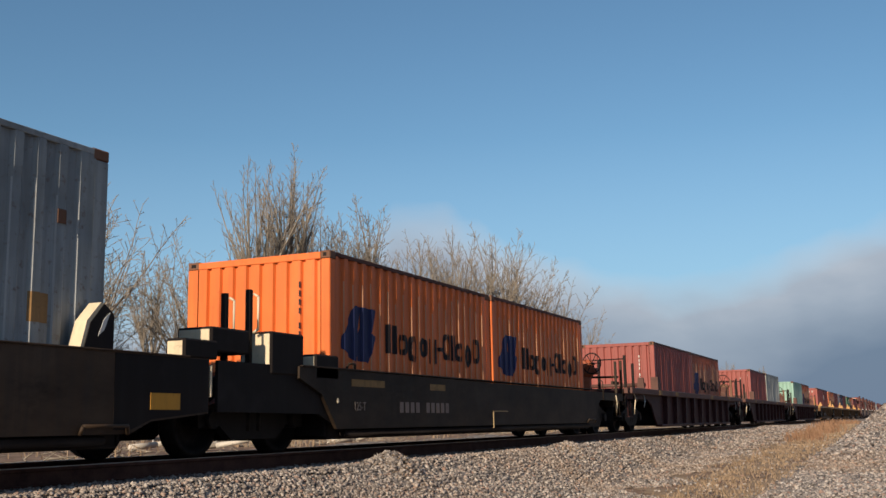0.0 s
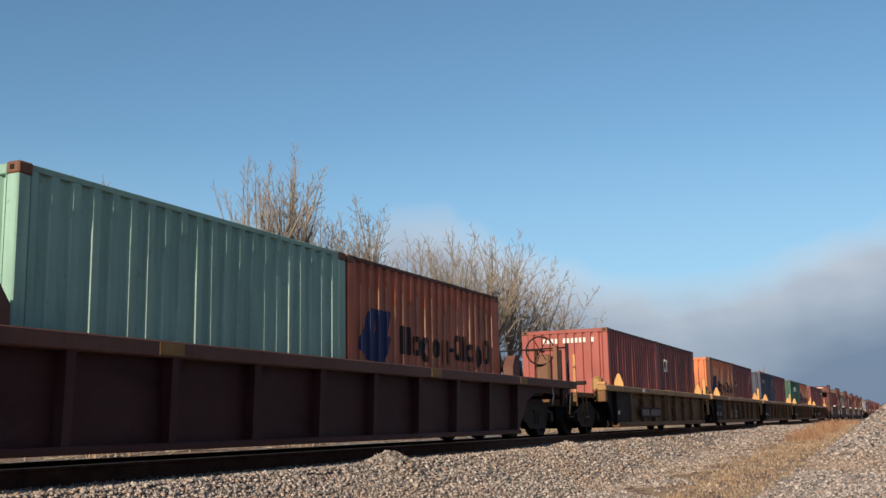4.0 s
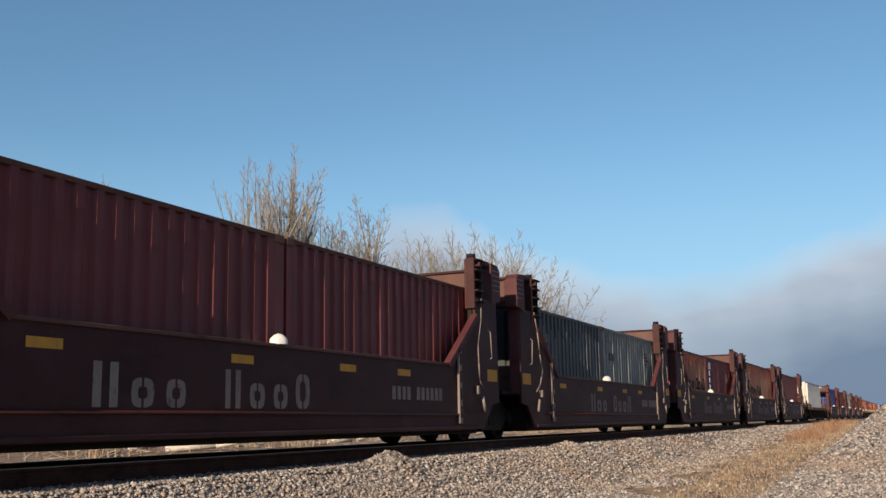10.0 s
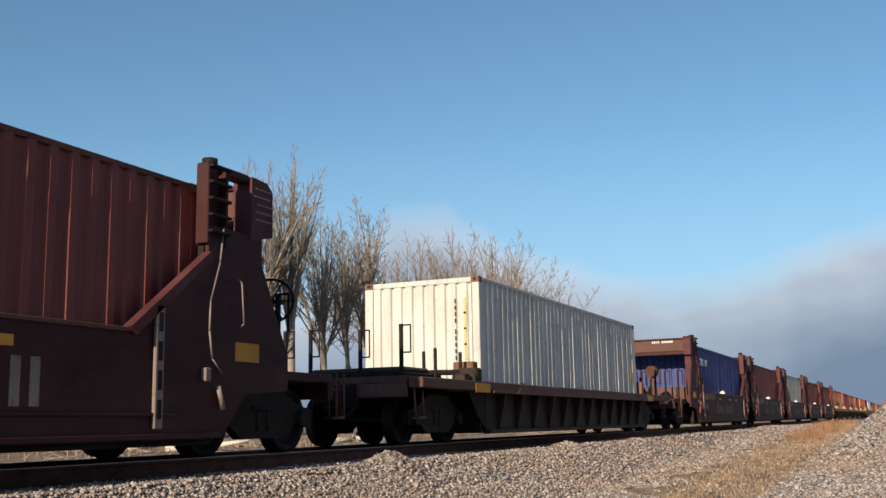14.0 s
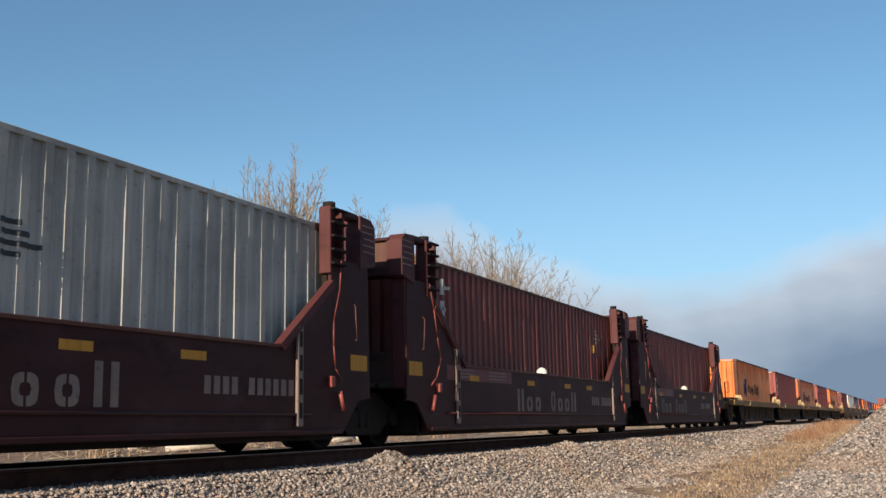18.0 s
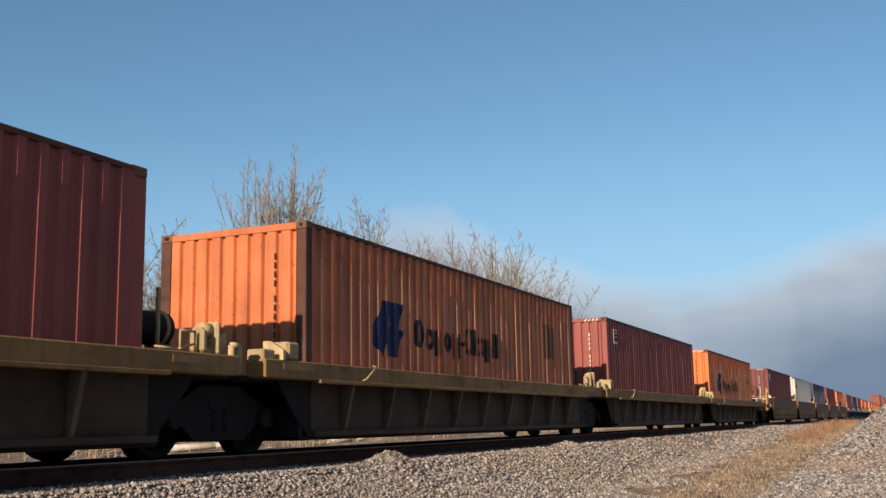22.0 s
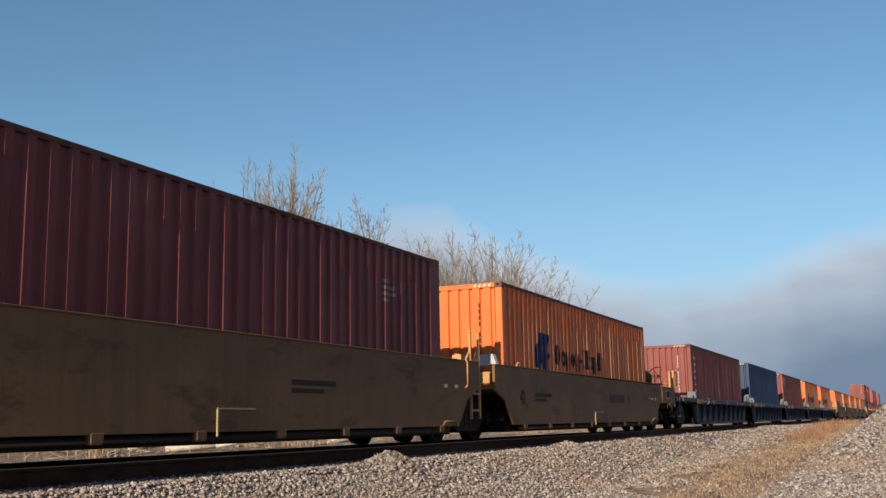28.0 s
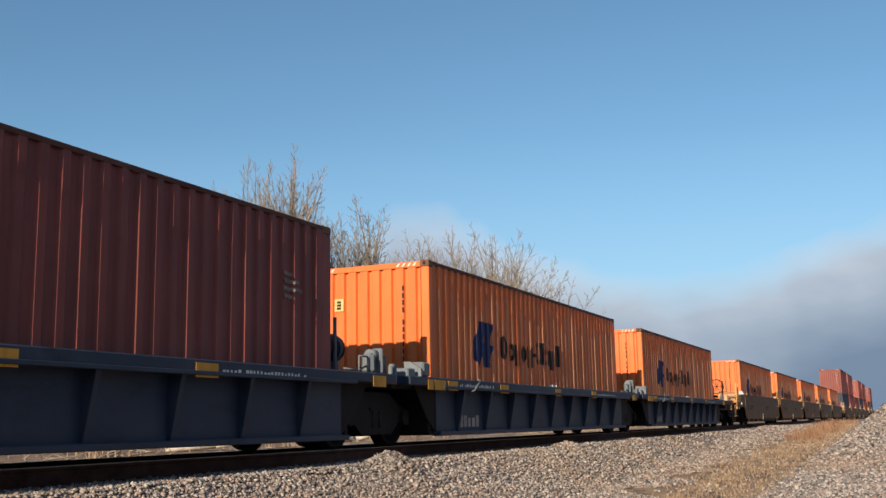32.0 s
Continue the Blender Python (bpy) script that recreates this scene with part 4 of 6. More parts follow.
def smooth_car(body, minus, plus, zt=1.42, pipes=False, light="bright_yellow"):
    """Well wagon with plain flush sides, arched over the trucks."""
    ob = new("well_wagon")
    bottom_and_ends(ob, minus, plus, 7.65)
    lo = 0.30
    grimy = zt < 1.2

    def half_outline(e, free):
        if free and e < 0 and not grimy:
            return [(-7.95, zt), (-8.0, 1.1), (-9.15, 1.08), (-9.15, 0.86), (-6.85, 0.86), (-6.6, 0.7), (-6.3, lo)]
        if free:
            return [(e * 9.15, zt - 0.05), (e * 9.15, 0.86), (e * 6.85, 0.86), (e * 6.6, 0.7), (e * 6.3, lo)]
        if grimy and e > 0:
            return [(7.55, zt), (7.55, 0.5), (6.6, 0.42), (6.3, lo)]
        return [(e * 7.25, zt), (e * 7.25, 0.95), (e * 6.7, 0.76), (e * 6.3, lo)]

    outline = half_outline(1, plus) + half_outline(-1, minus)[::-1]
    for side in (1, -1):
        part("side_panel", Shape().slab(outline, side * 1.40, side * 1.45), body, ob)
        part("top_edge", Shape().box(side * 1.27, side * 1.47, -7.2, 7.2, zt, zt + 0.02, 0.006), body, ob)
        part("inner_wall", Shape().box(side * 1.25, side * 1.28, -6.3, 6.3, 0.2, zt - 0.05), "black", ob)
        if not grimy:
            foot = part("lower_bracket", Shape().box(side * 1.36, side * 1.456, -0.1, 0.1, 0.2, 0.33, 0.02), body, ob)
            foot.location.y = -5.6
        for i in range(1, 1 if grimy else 8):
            again(foot, 0, i * 1.6)
        part("bottom_pipe", Shape().rod((side * 1.36, -6.0, 0.24), (side * 1.36, 6.0, 0.24), 0.05), "black", ob)
    if pipes:
        for y0, y1 in ((-5.2, -4.0), (-0.75, 0.75), (2.2, 3.5), (4.6, 5.6)):
            part("step_plate", Shape().box(1.44, 1.56, y0, y1, 0.54, 0.585, 0.01), "car_mud", ob)
        part("brake_pipe", Shape().pipe([(1.49, -6.2, 0.62), (1.49, -5.9, 0.47), (1.49, 5.9, 0.45), (1.49, 6.3, 0.7)], 0.022), "car_mud", ob)
    else:
        part("side_bracket", Shape().box(1.45, 1.466, -0.54, -0.515, 0.25, 0.56).box(1.45, 1.466, -0.54, 0.2, 0.548, 0.566), "tan_fit", ob, "worn angle bracket on the side")
        part("pipe_loop", Shape().pipe([(1.46, 5.6, 0.3), (1.5, 5.6, 0.38), (1.5, 6.2, 0.38), (1.46, 6.25, 0.3)], 0.02), body, ob)
    if not grimy:
        lettering(ob, "40", 0.42, (1.453, -5.75, 0.82), "side", "ink", 0.004, 0.75)
    for y in (-5.0,) if plus else (-5.0, 1.0):
        part("faint_data", Shape().box(1.449, 1.452, y, y + 1.1, 0.86, 0.93).box(1.449, 1.452, y, y + 0.8, 0.76, 0.82), "car_dark", ob)
    if not grimy:
        for y in (5.7, 6.14):
            part("side_marking", Shape().box(1.449, 1.453, y, y + 0.14, 0.94, 1.0), "bone", ob, "small pale reflector plate")
        if plus:
            stencil(ob, 1.4535, 0.9, 3.0, 0.8, 0.22, 11, "ink")
    part("lifting_lug", Shape().pipe([(1.42, -6.0, zt + 0.01), (1.45, -5.97, zt + 0.09), (1.45, -5.8, zt + 0.09), (1.42, -5.75, zt + 0.01)], 0.018), light, ob)
    tie_up(ob, ((-1, minus), (1, plus)), 0, 0)
    if grimy:
        dark_fittings(ob, minus, plus)
    if not plus and not grimy:
        for y, tall in ((7.02, 2.0), (7.42, 1.95)):
            post(ob, 1.38, y, 0.42, tall, "bright_yellow", 0.022)
        rung = part("rung", Shape().box(1.36, 1.4, 7.02, 7.42, 0.55, 0.585, 0.006), "bright_yellow", ob)
        for i in range(1, 4):
            again(rung, 0, 0, 0.3 * i)
        part("grab_iron", Shape().pipe([(1.45, 6.6, 0.95), (1.5, 6.6, 1.0), (1.5, 6.6, 1.4), (1.45, 6.62, 1.46)], 0.014), light, ob)
        part("guide_wing", Shape().wall([(0.9, zt - 0.2), (1.38, zt - 0.02), (1.38, zt + 0.12), (1.28, zt + 0.14), (0.9, zt - 0.05)], 6.6, 6.72), light, ob)
        part("brace", Shape().rod((1.36, 6.72, 1.34), (1.36, 7.05, 1.62), 0.025).rod((1.36, 7.1, 1.34), (1.36, 7.4, 1.62), 0.025), light, ob)
    if not minus and not grimy:
        part("guide_wing", Shape().wall([(0.75, zt + 0.02), (1.3, zt + 0.02), (1.22, zt + 0.24), (0.9, zt + 0.24)], -6.75, -6.6), "galvanised", ob, "pale grey corner guide")
        part("valve_box", Shape().box(1.12, 1.34, -7.2, -7.0, 1.06, 1.3, 0.03), light, ob)
    for e, free in ((-1, minus), (1, plus)):
        if not free:
            continue
        end_deck(ob, e, 6.3, 9.15, 1.05, body)
        for x, y, z1 in ((1.42, 9.12, 1.95), (1.42, 8.55, 1.9), (-0.9, 9.12, 1.95)):
            post(ob, x, e * y, 0.75, z1, light, 0.03)
        part("cross_bar", Shape().rod((-1.2, e * 8.9, 1.55), (1.4, e * 8.9, 1.5), 0.03), light, ob)
        part("brace", Shape().box(1.3, 1.36, *sorted((e * 8.5, e * 9.1)), 1.3, 1.38), light, ob)
        if e > 0 and zt < 1.2:
            reservoir(ob, 6.6, 7.7, 0.2, 1.3, 0.2, "black")
            hand_wheel(ob, 0.85, 8.3, 1.86, 0.27, "black", (-0.2, -1, 0))
            part("winding_gear", Shape().box(0.5, 0.84, 8.4, 8.66, 1.5, 1.98, 0.09).box(0.56, 0.74, 8.42, 8.6, 1.05, 1.52, 0.03).rod((0.84, 8.5, 1.66), (0.96, 8.5, 1.66), 0.09, 12).rod((0.6, 8.3, 1.84), (0.6, 8.42, 1.84), 0.1, 12), "orange_dull", ob, "rusty orange winding gear")
        elif e > 0:
            reservoir(ob, 6.7, 8.2, 0.7, 1.66, 0.26, light)
            hand_wheel(ob, 1.05, 8.55, 1.75, 0.3, "orange_sign")
        else:
            part("guide_tray", Shape().wall([(0.2, zt), (1.38, zt + 0.02), (1.38, zt + 0.06), (1.3, zt + 0.2), (1.1, zt + 0.18), (1.08, zt + 0.04), (0.2, zt + 0.04)], -6.5, -6.25), "galvanised", ob)
            part("valve_gear", Shape().box(1.0, 1.4, -8.0, -7.7, 1.1, 1.42, 0.04).box(0.4, 0.9, -7.9, -7.5, 1.05, 1.35, 0.04), light, ob)
        part("step_ladder", Shape().pipe([(1.46, e * 6.95, 1.35), (1.5, e * 6.95, 1.3), (1.5, e * 6.95, 0.85)], 0.013), body, ob)
        if grimy:
            part("air_hose", Shape().pipe([(1.47, e * 8.3, 1.0), (1.5, e * 8.28, 0.8), (1.46, e * 8.35, 0.55)], 0.016), "bone", ob)
            continue
        if e < 0:
            part("end_bracket", Shape().box(1.12, 1.43, -8.42, -8.02, 1.1, 1.34, 0.03).box(1.2, 1.42, -8.75, -8.6, 1.06, 1.22, 0.02), "bright_yellow", ob, "orange yellow bracket block")
            part("brake_rigging", Shape().rod((1.1, -9.0, 1.15), (1.3, -8.3, 1.28), 0.03).rod((0.6, -8.9, 1.3), (1.2, -8.5, 1.3), 0.03).box(0.7, 1.0, -8.9, -8.6, 1.05, 1.4, 0.04), "tan_fit", ob)
            # small cream box fixed to the side, not a lamp
            part("small_lamp", Shape().box(1.45, 1.49, -7.98, -7.9, 0.96, 1.06, 0.01), "bone", ob)
            continue
        part("frame_plate", Shape().box(1.449, 1.456, e * 8.0 - 0.25, e * 8.0 + 0.25, 1.0, 1.26), "galvanised", ob)
        part("frame_panel", Shape().box(1.454, 1.459, e * 8.0 - 0.22, e * 8.0 + 0.22, 1.02, 1.24), "black", ob)
    return ob


def panelled_car(minus, plus, bare=False, body="car_umber", top="car_yellow", dark="black"):
    """Yellow well wagon: bright top chord over recessed side panels between posts."""
    ob = new("well_wagon")
    bottom_and_ends(ob, minus, plus, 7.8)
    zt, zc = 1.255, 1.105
    ending = minus or plus
    a, b = -7.6, 7.6
    for side in (1, -1):
        part("top_chord", Shape().box(side * 1.25, side * 1.52, a, b, zc, zt, 0.02), top, ob)
        part("side_web", Shape().box(side * 1.30, side * 1.34, -4.75, 6.45, 0.22, zc), body, ob)
        part("bottom_chord", Shape().box(side * 1.28, side * 1.46, -6.2, 6.45, 0.18, 0.3, 0.01), body, ob)
        part("end_web", Shape().box(side * 1.30, side * 1.42, -6.2, -4.77, 0.22, zc), dark, ob)
        p = part("side_post", Shape().box(side * 1.34, side * 1.45, -0.07, 0.07, 0.3, zc, 0.012), body, ob)
        p.location.y = -4.7
        for y in (-3.2, -1.7, -0.25, 0.1, 1.3, 2.8, 4.3, 6.3):
            again(p, 0, y + 4.7)
        part("upper_rail", Shape().box(side * 1.34, side * 1.39, -4.7, 6.4, 0.96, 1.02, 0.01), body, ob)
        for e in (-1, 1):
            part("end_gusset", Shape().slab([(e * 6.2, 0.22), (e * 6.6, 0.7), (e * 7.0, zc), (e * 6.2, zc)][:: e], side * 1.27, side * 1.31), "black", ob)
            for y in (5.75, ):
                g = part("corner_guide", Shape().wall([(side * 1.26, zt), (side * 1.51, zt), (side * 1.50, zt + 0.09), (side * 1.41, zt + 0.34), (side * 1.35, zt + 0.34), (side * 1.26, zt + 0.12)], e * y - 0.02, e * y + 0.02), "bright_yellow", ob, "yellow corner guide plate")
                part("guide_back", Shape().slab([(e * y, zt), (e * y - e * 0.02 + 0.22, zt), (e * y + 0.02, zt + 0.3)], side * 1.36, side * 1.4), "black", g)
    lettering(ob, "40", 0.42, (1.353, 1.2 if ending else -4.06, 0.6), "side", "ink", 0.006, 0.85)
    if not minus:
        lettering(ob, "125-T", 0.2, (1.424, -5.32, 0.52), "side", "lettering", 0.0, 0.85)
    if ending:
        sign = part("number_panel", Shape().box(1.458, 1.464, -3.7, -1.1, 0.42, 0.7), "black", ob, "dark panel with pale number bars")
        for bar in word_bars(-3.5, -1.2, 0.47, 0.18, ((0.2, 0, 1),) * 4 + ((0.2, 0, .02),) + ((0.2, 0, 1),) * 6, 0.08):
            part("number_block", Shape().add(*flat_bars([bar], 1.4655)), "faded", sign)
    else:
        dy = -2.55 if bare else 0.0
        sign = part("emblem_panel", Shape().box(1.342, 1.352 if bare else 1.356, 0.18 + dy, 2.29 + dy, 0.35, 0.80), body if bare else "black", ob, "square panel with three worn pale shapes")
        x = 1.357
        for k, rows in enumerate((3, 4, 2)):                   # slanted blocks, barred across
            y = 0.30 + 0.66 * k + dy
            s = Shape()
            step = 0.37 / rows
            for i in range(rows):
                z = 0.39 + i * step
                s.slab([(y + 0.1 * i / rows, z), (y + 0.5 + 0.1 * i / rows, z), (y + 0.5 + 0.1 * (i + 0.7) / rows, z + 0.72 * step), (y + 0.1 * (i + 0.7) / rows, z + 0.72 * step)], x, x + 0.003)
            part("emblem_face", s, "pale_worn", sign)
    part("reflector", Shape().box(1.42, 1.426, -6.1, -5.95, 0.5, 0.6), "lettering", ob)
    part("data_plate", Shape().box(1.519, 1.524, -3.6, -3.3, zc + 0.03, zt - 0.03), "lettering", ob)
    part("lifting_boss", Shape().turned((1.38, 0.15, zt - 0.005), (0, 0, 1), ((0, 0.16), (0.02, 0.14), (0.03, 0.0)), 14), top, ob)
    tie_up(ob, ((-1, minus), (1, plus)), 0, 0)
    if not plus:
        post(ob, 1.35, 7.3, 1.0, 1.85, "bright_yellow", 0.05)
        part("hanging_ladder", Shape().box(1.44, 1.47, 7.0, 7.06, 0.5, 1.28).box(1.44, 1.47, 7.34, 7.37, 0.5, 1.28).box(1.44, 1.47, 7.0, 7.37, 0.5, 0.53).box(1.44, 1.47, 7.0, 7.37, 0.82, 0.85), "bright_yellow", ob)
    if not minus:
        part("step_block", Shape().box(1.2, 1.5, -7.55, -7.3, 1.08, 1.3, 0.03).box(1.1, 1.25, -7.75, -7.55, 1.1, 1.26, 0.02), "bright_yellow", ob)
        part("valve", Shape().box(0.95, 1.2, -6.7, -6.45, 1.2, 1.5, 0.06).rod((1.05, -6.6, 1.5), (1.05, -6.4, 1.55), 0.1, 12), "car_yellow", ob)
        reservoir(ob, -7.3, -6.45, 0.3, 1.35, 0.18, "car_yellow")
    for e, free in ((-1, minus), (1, plus)):
        if not free:
            continue
        end_deck(ob, e, 6.3, 9.1, 1.04, body)
        for x, y, z1 in ((1.15, 9.05, 1.95), (0.2, 9.05, 1.9), (-1.1, 9.05, 2.0)):
            post(ob, x, e * y, 0.85, z1, "bright_yellow", 0.03)
        grab_loop(ob, 1.12, e * 9.05, 1.4, 0.5, 0.02, "bright_yellow")
        part("step_block", Shape().box(1.28, 1.5, e * 7.5 - 0.1, e * 7.5 + 0.1, zt, zt + 0.07, 0.02), "bright_yellow", ob)
        part("end_bracket", Shape().box(1.2, 1.5, e * 7.5 - 0.1, e * 7.5 + 0.1, 0.82, 1.1, 0.02), "car_umber", ob)
        part("cross_bar", Shape().box(-1.1, 1.0, e * 7.6 - 0.06, e * 7.6 + 0.06, 1.26, 1.36, 0.02), "black", ob)
        part("valve", Shape().box(0.9, 1.15, e * 6.6 - 0.15, e * 6.6 + 0.15, 1.1, 1.5, 0.06), "car_yellow", ob)
        if e > 0:
            part("drum", Shape().rod((0.8, 6.4, 1.4), (0.8, 7.0, 1.4), 0.16, 14), "black", ob)
    return ob


def brown_car(half=8.75):
    """Single brown well wagon with a truck under each end and open platforms."""
    ob = new("well_wagon")
    bottom_and_ends(ob, True, True, half, 6.6)
    zt, zc = 1.25, 1.08
    end = 10.35
    for side in (1, -1):
        part("top_chord", Shape().box(side * 1.25, side * 1.5, -end, end, zc, zt, 0.015), "car_rust", ob)
        part("side_web", Shape().box(side * 1.28, side * 1.33, -6.6, 6.6, 0.14, zc), "car_brown", ob)
        part("bottom_chord", Shape().box(side * 1.26, side * 1.46, -6.6, 6.6, 0.12, 0.2, 0.01), "car_brown", ob)
        rib = part("rib", Shape().wall([(side * 1.33, 0.17), (side * 1.44, 0.17), (side * 1.47, zc), (side * 1.33, zc)], -0.06, 0.06), "car_brown", ob)
        rib.location.y = -5.6
        for i in range(1, 9):
            again(rib, 0, i * 1.51)
        for e in (-1, 1):
            arch = [(e * 6.6, 0.15), (e * 7.0, 0.4), (e * 7.35, 0.78), (e * 7.9, 0.95), (e * end, 0.95), (e * end, zc), (e * 6.6, zc)]
            part("end_apron", Shape().slab(arch[::e], side * 1.29, side * 1.34), "car_brown", ob)
    for y in (-6.7, -4.2, 2.5, 6.7):
        part("chord_marking", Shape().box(1.498, 1.504, y - 0.2, y + 0.2, zc + 0.02, zt - 0.02), "car_tan", ob, "dull tan reflector patch")
    for e in (-1, 1):
        end_deck(ob, e, 6.6, end, 1.2, "car_brown")
        for x, y, z1 in ((1.3, end - 0.05, 2.15), (0.55, end - 0.05, 2.05), (-0.4, end - 0.05, 2.05), (-1.2, end - 0.05, 2.15), (1.35, 9.6, 1.95)):
            post(ob, x, e * y, 0.7, z1, "black", 0.035)
        part("rail_bar", Shape().rod((-1.25, e * (end - 0.05), 2.02), (1.3, e * (end - 0.05), 2.05), 0.018), "black", ob)
        part("roller_bar", Shape().rod((-1.1, e * 7.0, 1.42), (1.1, e * 7.0, 1.42), 0.06, 10).box(-1.15, -1.0, e * 7.0 - 0.12, e * 7.0 + 0.12, zt - 0.05, 1.52, 0.02), "car_rust", ob)
        part("guide_plate", Shape().slab([(e * 6.3, 1.22), (e * 6.7, 1.22), (e * 6.7, 1.66), (e * 6.46, 1.66), (e * 6.3, 1.44)][::e], 1.2, 1.42), "car_rust", ob, "rusty corner guide plate")
        part("fin_bracket", Shape().wall([(0.95, zt - 0.05), (1.2, zt - 0.05), (1.15, 1.62), (1.0, 1.62)], e * 7.5 - 0.06, e * 7.5 + 0.06), "car_rust", ob)
        part("air_hose", Shape().pipe([(1.4, e * 9.95, 1.25), (1.47, e * 9.9, 0.95), (1.42, e * 9.93, 0.5)], 0.016), "bone", ob)
        part("drain_pipe", Shape().pipe([(1.4, e * 8.75, 1.2), (1.46, e * 8.7, 0.9), (1.42, e * 8.72, 0.7)], 0.014), "galvanised", ob)
        part("walkway", Shape().box(-1.1, 1.1, *sorted((e * 7.6, e * (end - 0.1))), 1.2, 1.24), "black", ob)
    hand_wheel(ob, 0.75, end - 0.35, 1.98, 0.33, "wheel", (0.5, -1, 0))
    part("brake_post", Shape().box(1.02, 1.12, end - 0.25, end - 0.15, 0.9, 2.1, 0.01), "casting", ob)
    part("brake_gear", Shape().box(0.6, 0.95, end - 0.3, end - 0.05, 1.2, 1.9, 0.05), "casting", ob)
    return ob


def bulkhead_car(minus, plus, sign=False, variant=0, word=0.0, number=3.2):
    """Brown well wagon with tall portal ends that hold a stack."""
    ob = new("bulkhead_well_wagon")
    bottom_and_ends(ob, minus, plus, 7.68)
    zt, lo = 1.34, 0.235
    far = {-1: 9.2 if minus else 7.15, 1: 9.2 if plus else 7.15}

    def half_outline(e):
        y = far[e]
        if y > 8:
            return [(e * 4.7, zt), (e * 5.95, 2.25), (e * 5.95, 2.62), (e * 7.0, 2.62), (e * 7.0, 2.3), (e * 7.6, 1.2), (e * 7.6, 0.78), (e * 6.7, 0.72), (e * 6.25, lo)]
        return [(e * 4.7, zt), (e * 5.95, 2.25), (e * 5.95, 2.62), (e * 7.0, 2.62), (e * 7.05, 0.72), (e * 6.7, 0.68), (e * 6.25, lo)]

    outline = half_outline(-1) + half_outline(1)[::-1]
    for side in (1, -1):
        part("side_panel", Shape().slab(outline, side * 1.40, side * 1.45), "car_brown", ob)
        part("inner_wall", Shape().box(side * 1.25, side * 1.28, -6.2, 6.2, 0.2, zt - 0.05), "black", ob)
        part("top_edge", Shape().box(side * 1.26, side * 1.475, -4.7, 4.7, zt - 0.03, zt + 0.015, 0.006), "car_rust", ob)
        part("bottom_lip", Shape().box(side * 1.4, side * 1.49, -6.2, 6.2, lo, lo + 0.06, 0.01), "car_brown", ob)
        part("side_ledge", Shape().rod((side * 1.47, -5.6, 0.52), (side * 1.47, 5.4, 0.49), 0.02), "car_brown", ob)
        for e in (-1, 1):
            part("post_edge", Shape().slab([(e * 4.66, zt + 0.02), (e * 5.93, 2.3), (e * 5.99, 2.22), (e * 4.76, zt - 0.05)][:: -e], side * 1.38, side * 1.5), "car_maroon", ob)
            # upper tower: outer cheek, inner column, window between them
            cheek = [(e * 6.75, 2.55), (e * 7.2, 2.65), (e * 7.2, 3.22), (e * 7.08, 3.32), (e * 6.75, 3.34)]
            part("tower_cheek", Shape().slab(cheek[::e], side * 1.2, side * 1.47), "car_maroon", ob)
            part("tower_column", Shape().box(side * 1.24, side * 1.36, *sorted((e * 5.96, e * 6.24)), 2.4, 3.34, 0.02), "car_maroon", ob)
            for y in (5.92, 6.26):
                part("ladder_stile", Shape().box(side * 1.3, side * 1.47, *sorted((e * (y - 0.025), e * (y + 0.025))), 2.4, 3.34, 0.01), "car_maroon" if variant else "car_brown", ob)
            plate = part("slotted_plate", Shape().box(side * 1.455, side * 1.50, *sorted((e * 5.04, e * 5.18)), 0.34, 1.62, 0.012), "faded", ob, "pale slotted ladder plate")
            for i in range(4):
                part("slot", Shape().box(side * 1.49, side * 1.504, *sorted((e * 5.075, e * 5.145)), 0.44 + 0.3 * i, 0.64 + 0.3 * i), "black", plate)
            part("tower_head", Shape().box(side * 1.26, side * 1.44, *sorted((e * 6.28, e * 6.75)), 3.26, 3.36, 0.02), "car_brown", ob)
            part("lifting_cap", Shape().rod((side * 1.33, e * 6.1, 3.34), (side * 1.33, e * 6.1, 3.43), 0.09, 10), "black", ob)
            part("tower_web", Shape().box(side * 1.3, side * 1.38, *sorted((e * 5.95, e * 7.0)), 2.2, 2.62), "black", ob)
            rung = part("rung", Shape().box(side * 1.46, side * 1.53, *sorted((e * 5.9, e * 6.28)), 2.52, 2.555, 0.008), "black", ob)
            for i in range(1, 5):
                again(rung, 0, 0, 0.19 * i)
            part("corner_frame", Shape().box(side * 1.2, side * 1.44, *sorted((e * 6.9, e * 7.04)), 0.9, 2.62, 0.02), "car_maroon", ob)
    for e in (-1, 1):
        z1 = 3.24
        part("portal_beam", Shape().box(-1.24, 1.24, *sorted((e * 6.82, e * 7.16)), 2.78, z1, 0.02), "car_rust", ob)
        part("beam_flange", Shape().box(-1.24, 1.24, *sorted((e * 6.78, e * 7.22)), 2.66, 2.78, 0.012), "car_brown", ob)
        part("beam_flange", Shape().box(-1.24, 1.24, *sorted((e * 6.78, e * 7.22)), z1 - 0.03, z1 + 0.02, 0.01), "car_brown", ob)
        part("low_wall", Shape().box(-1.24, 1.24, *sorted((e * 6.6, e * 6.68)), 0.95, 1.5, 0.02), "car_rust", ob)
        part("air_line", Shape().pipe([(1.47, e * 6.2, 2.62), (1.5, e * 6.1, 2.2), (1.49, e * 5.95, 1.75), (1.52, e * 5.9, 1.4), (1.49, e * 6.0, 1.1), (1.47, e * 6.2, 0.95)], 0.012), "brick" if variant else "faded", ob)
        part("handhold", Shape().pipe([(1.47, e * 6.55, 1.5), (1.52, e * 6.55, 1.53), (1.52, e * 6.5, 2.0), (1.47, e * 6.5, 2.05)], 0.010), "car_rust" if variant else "faded", ob)
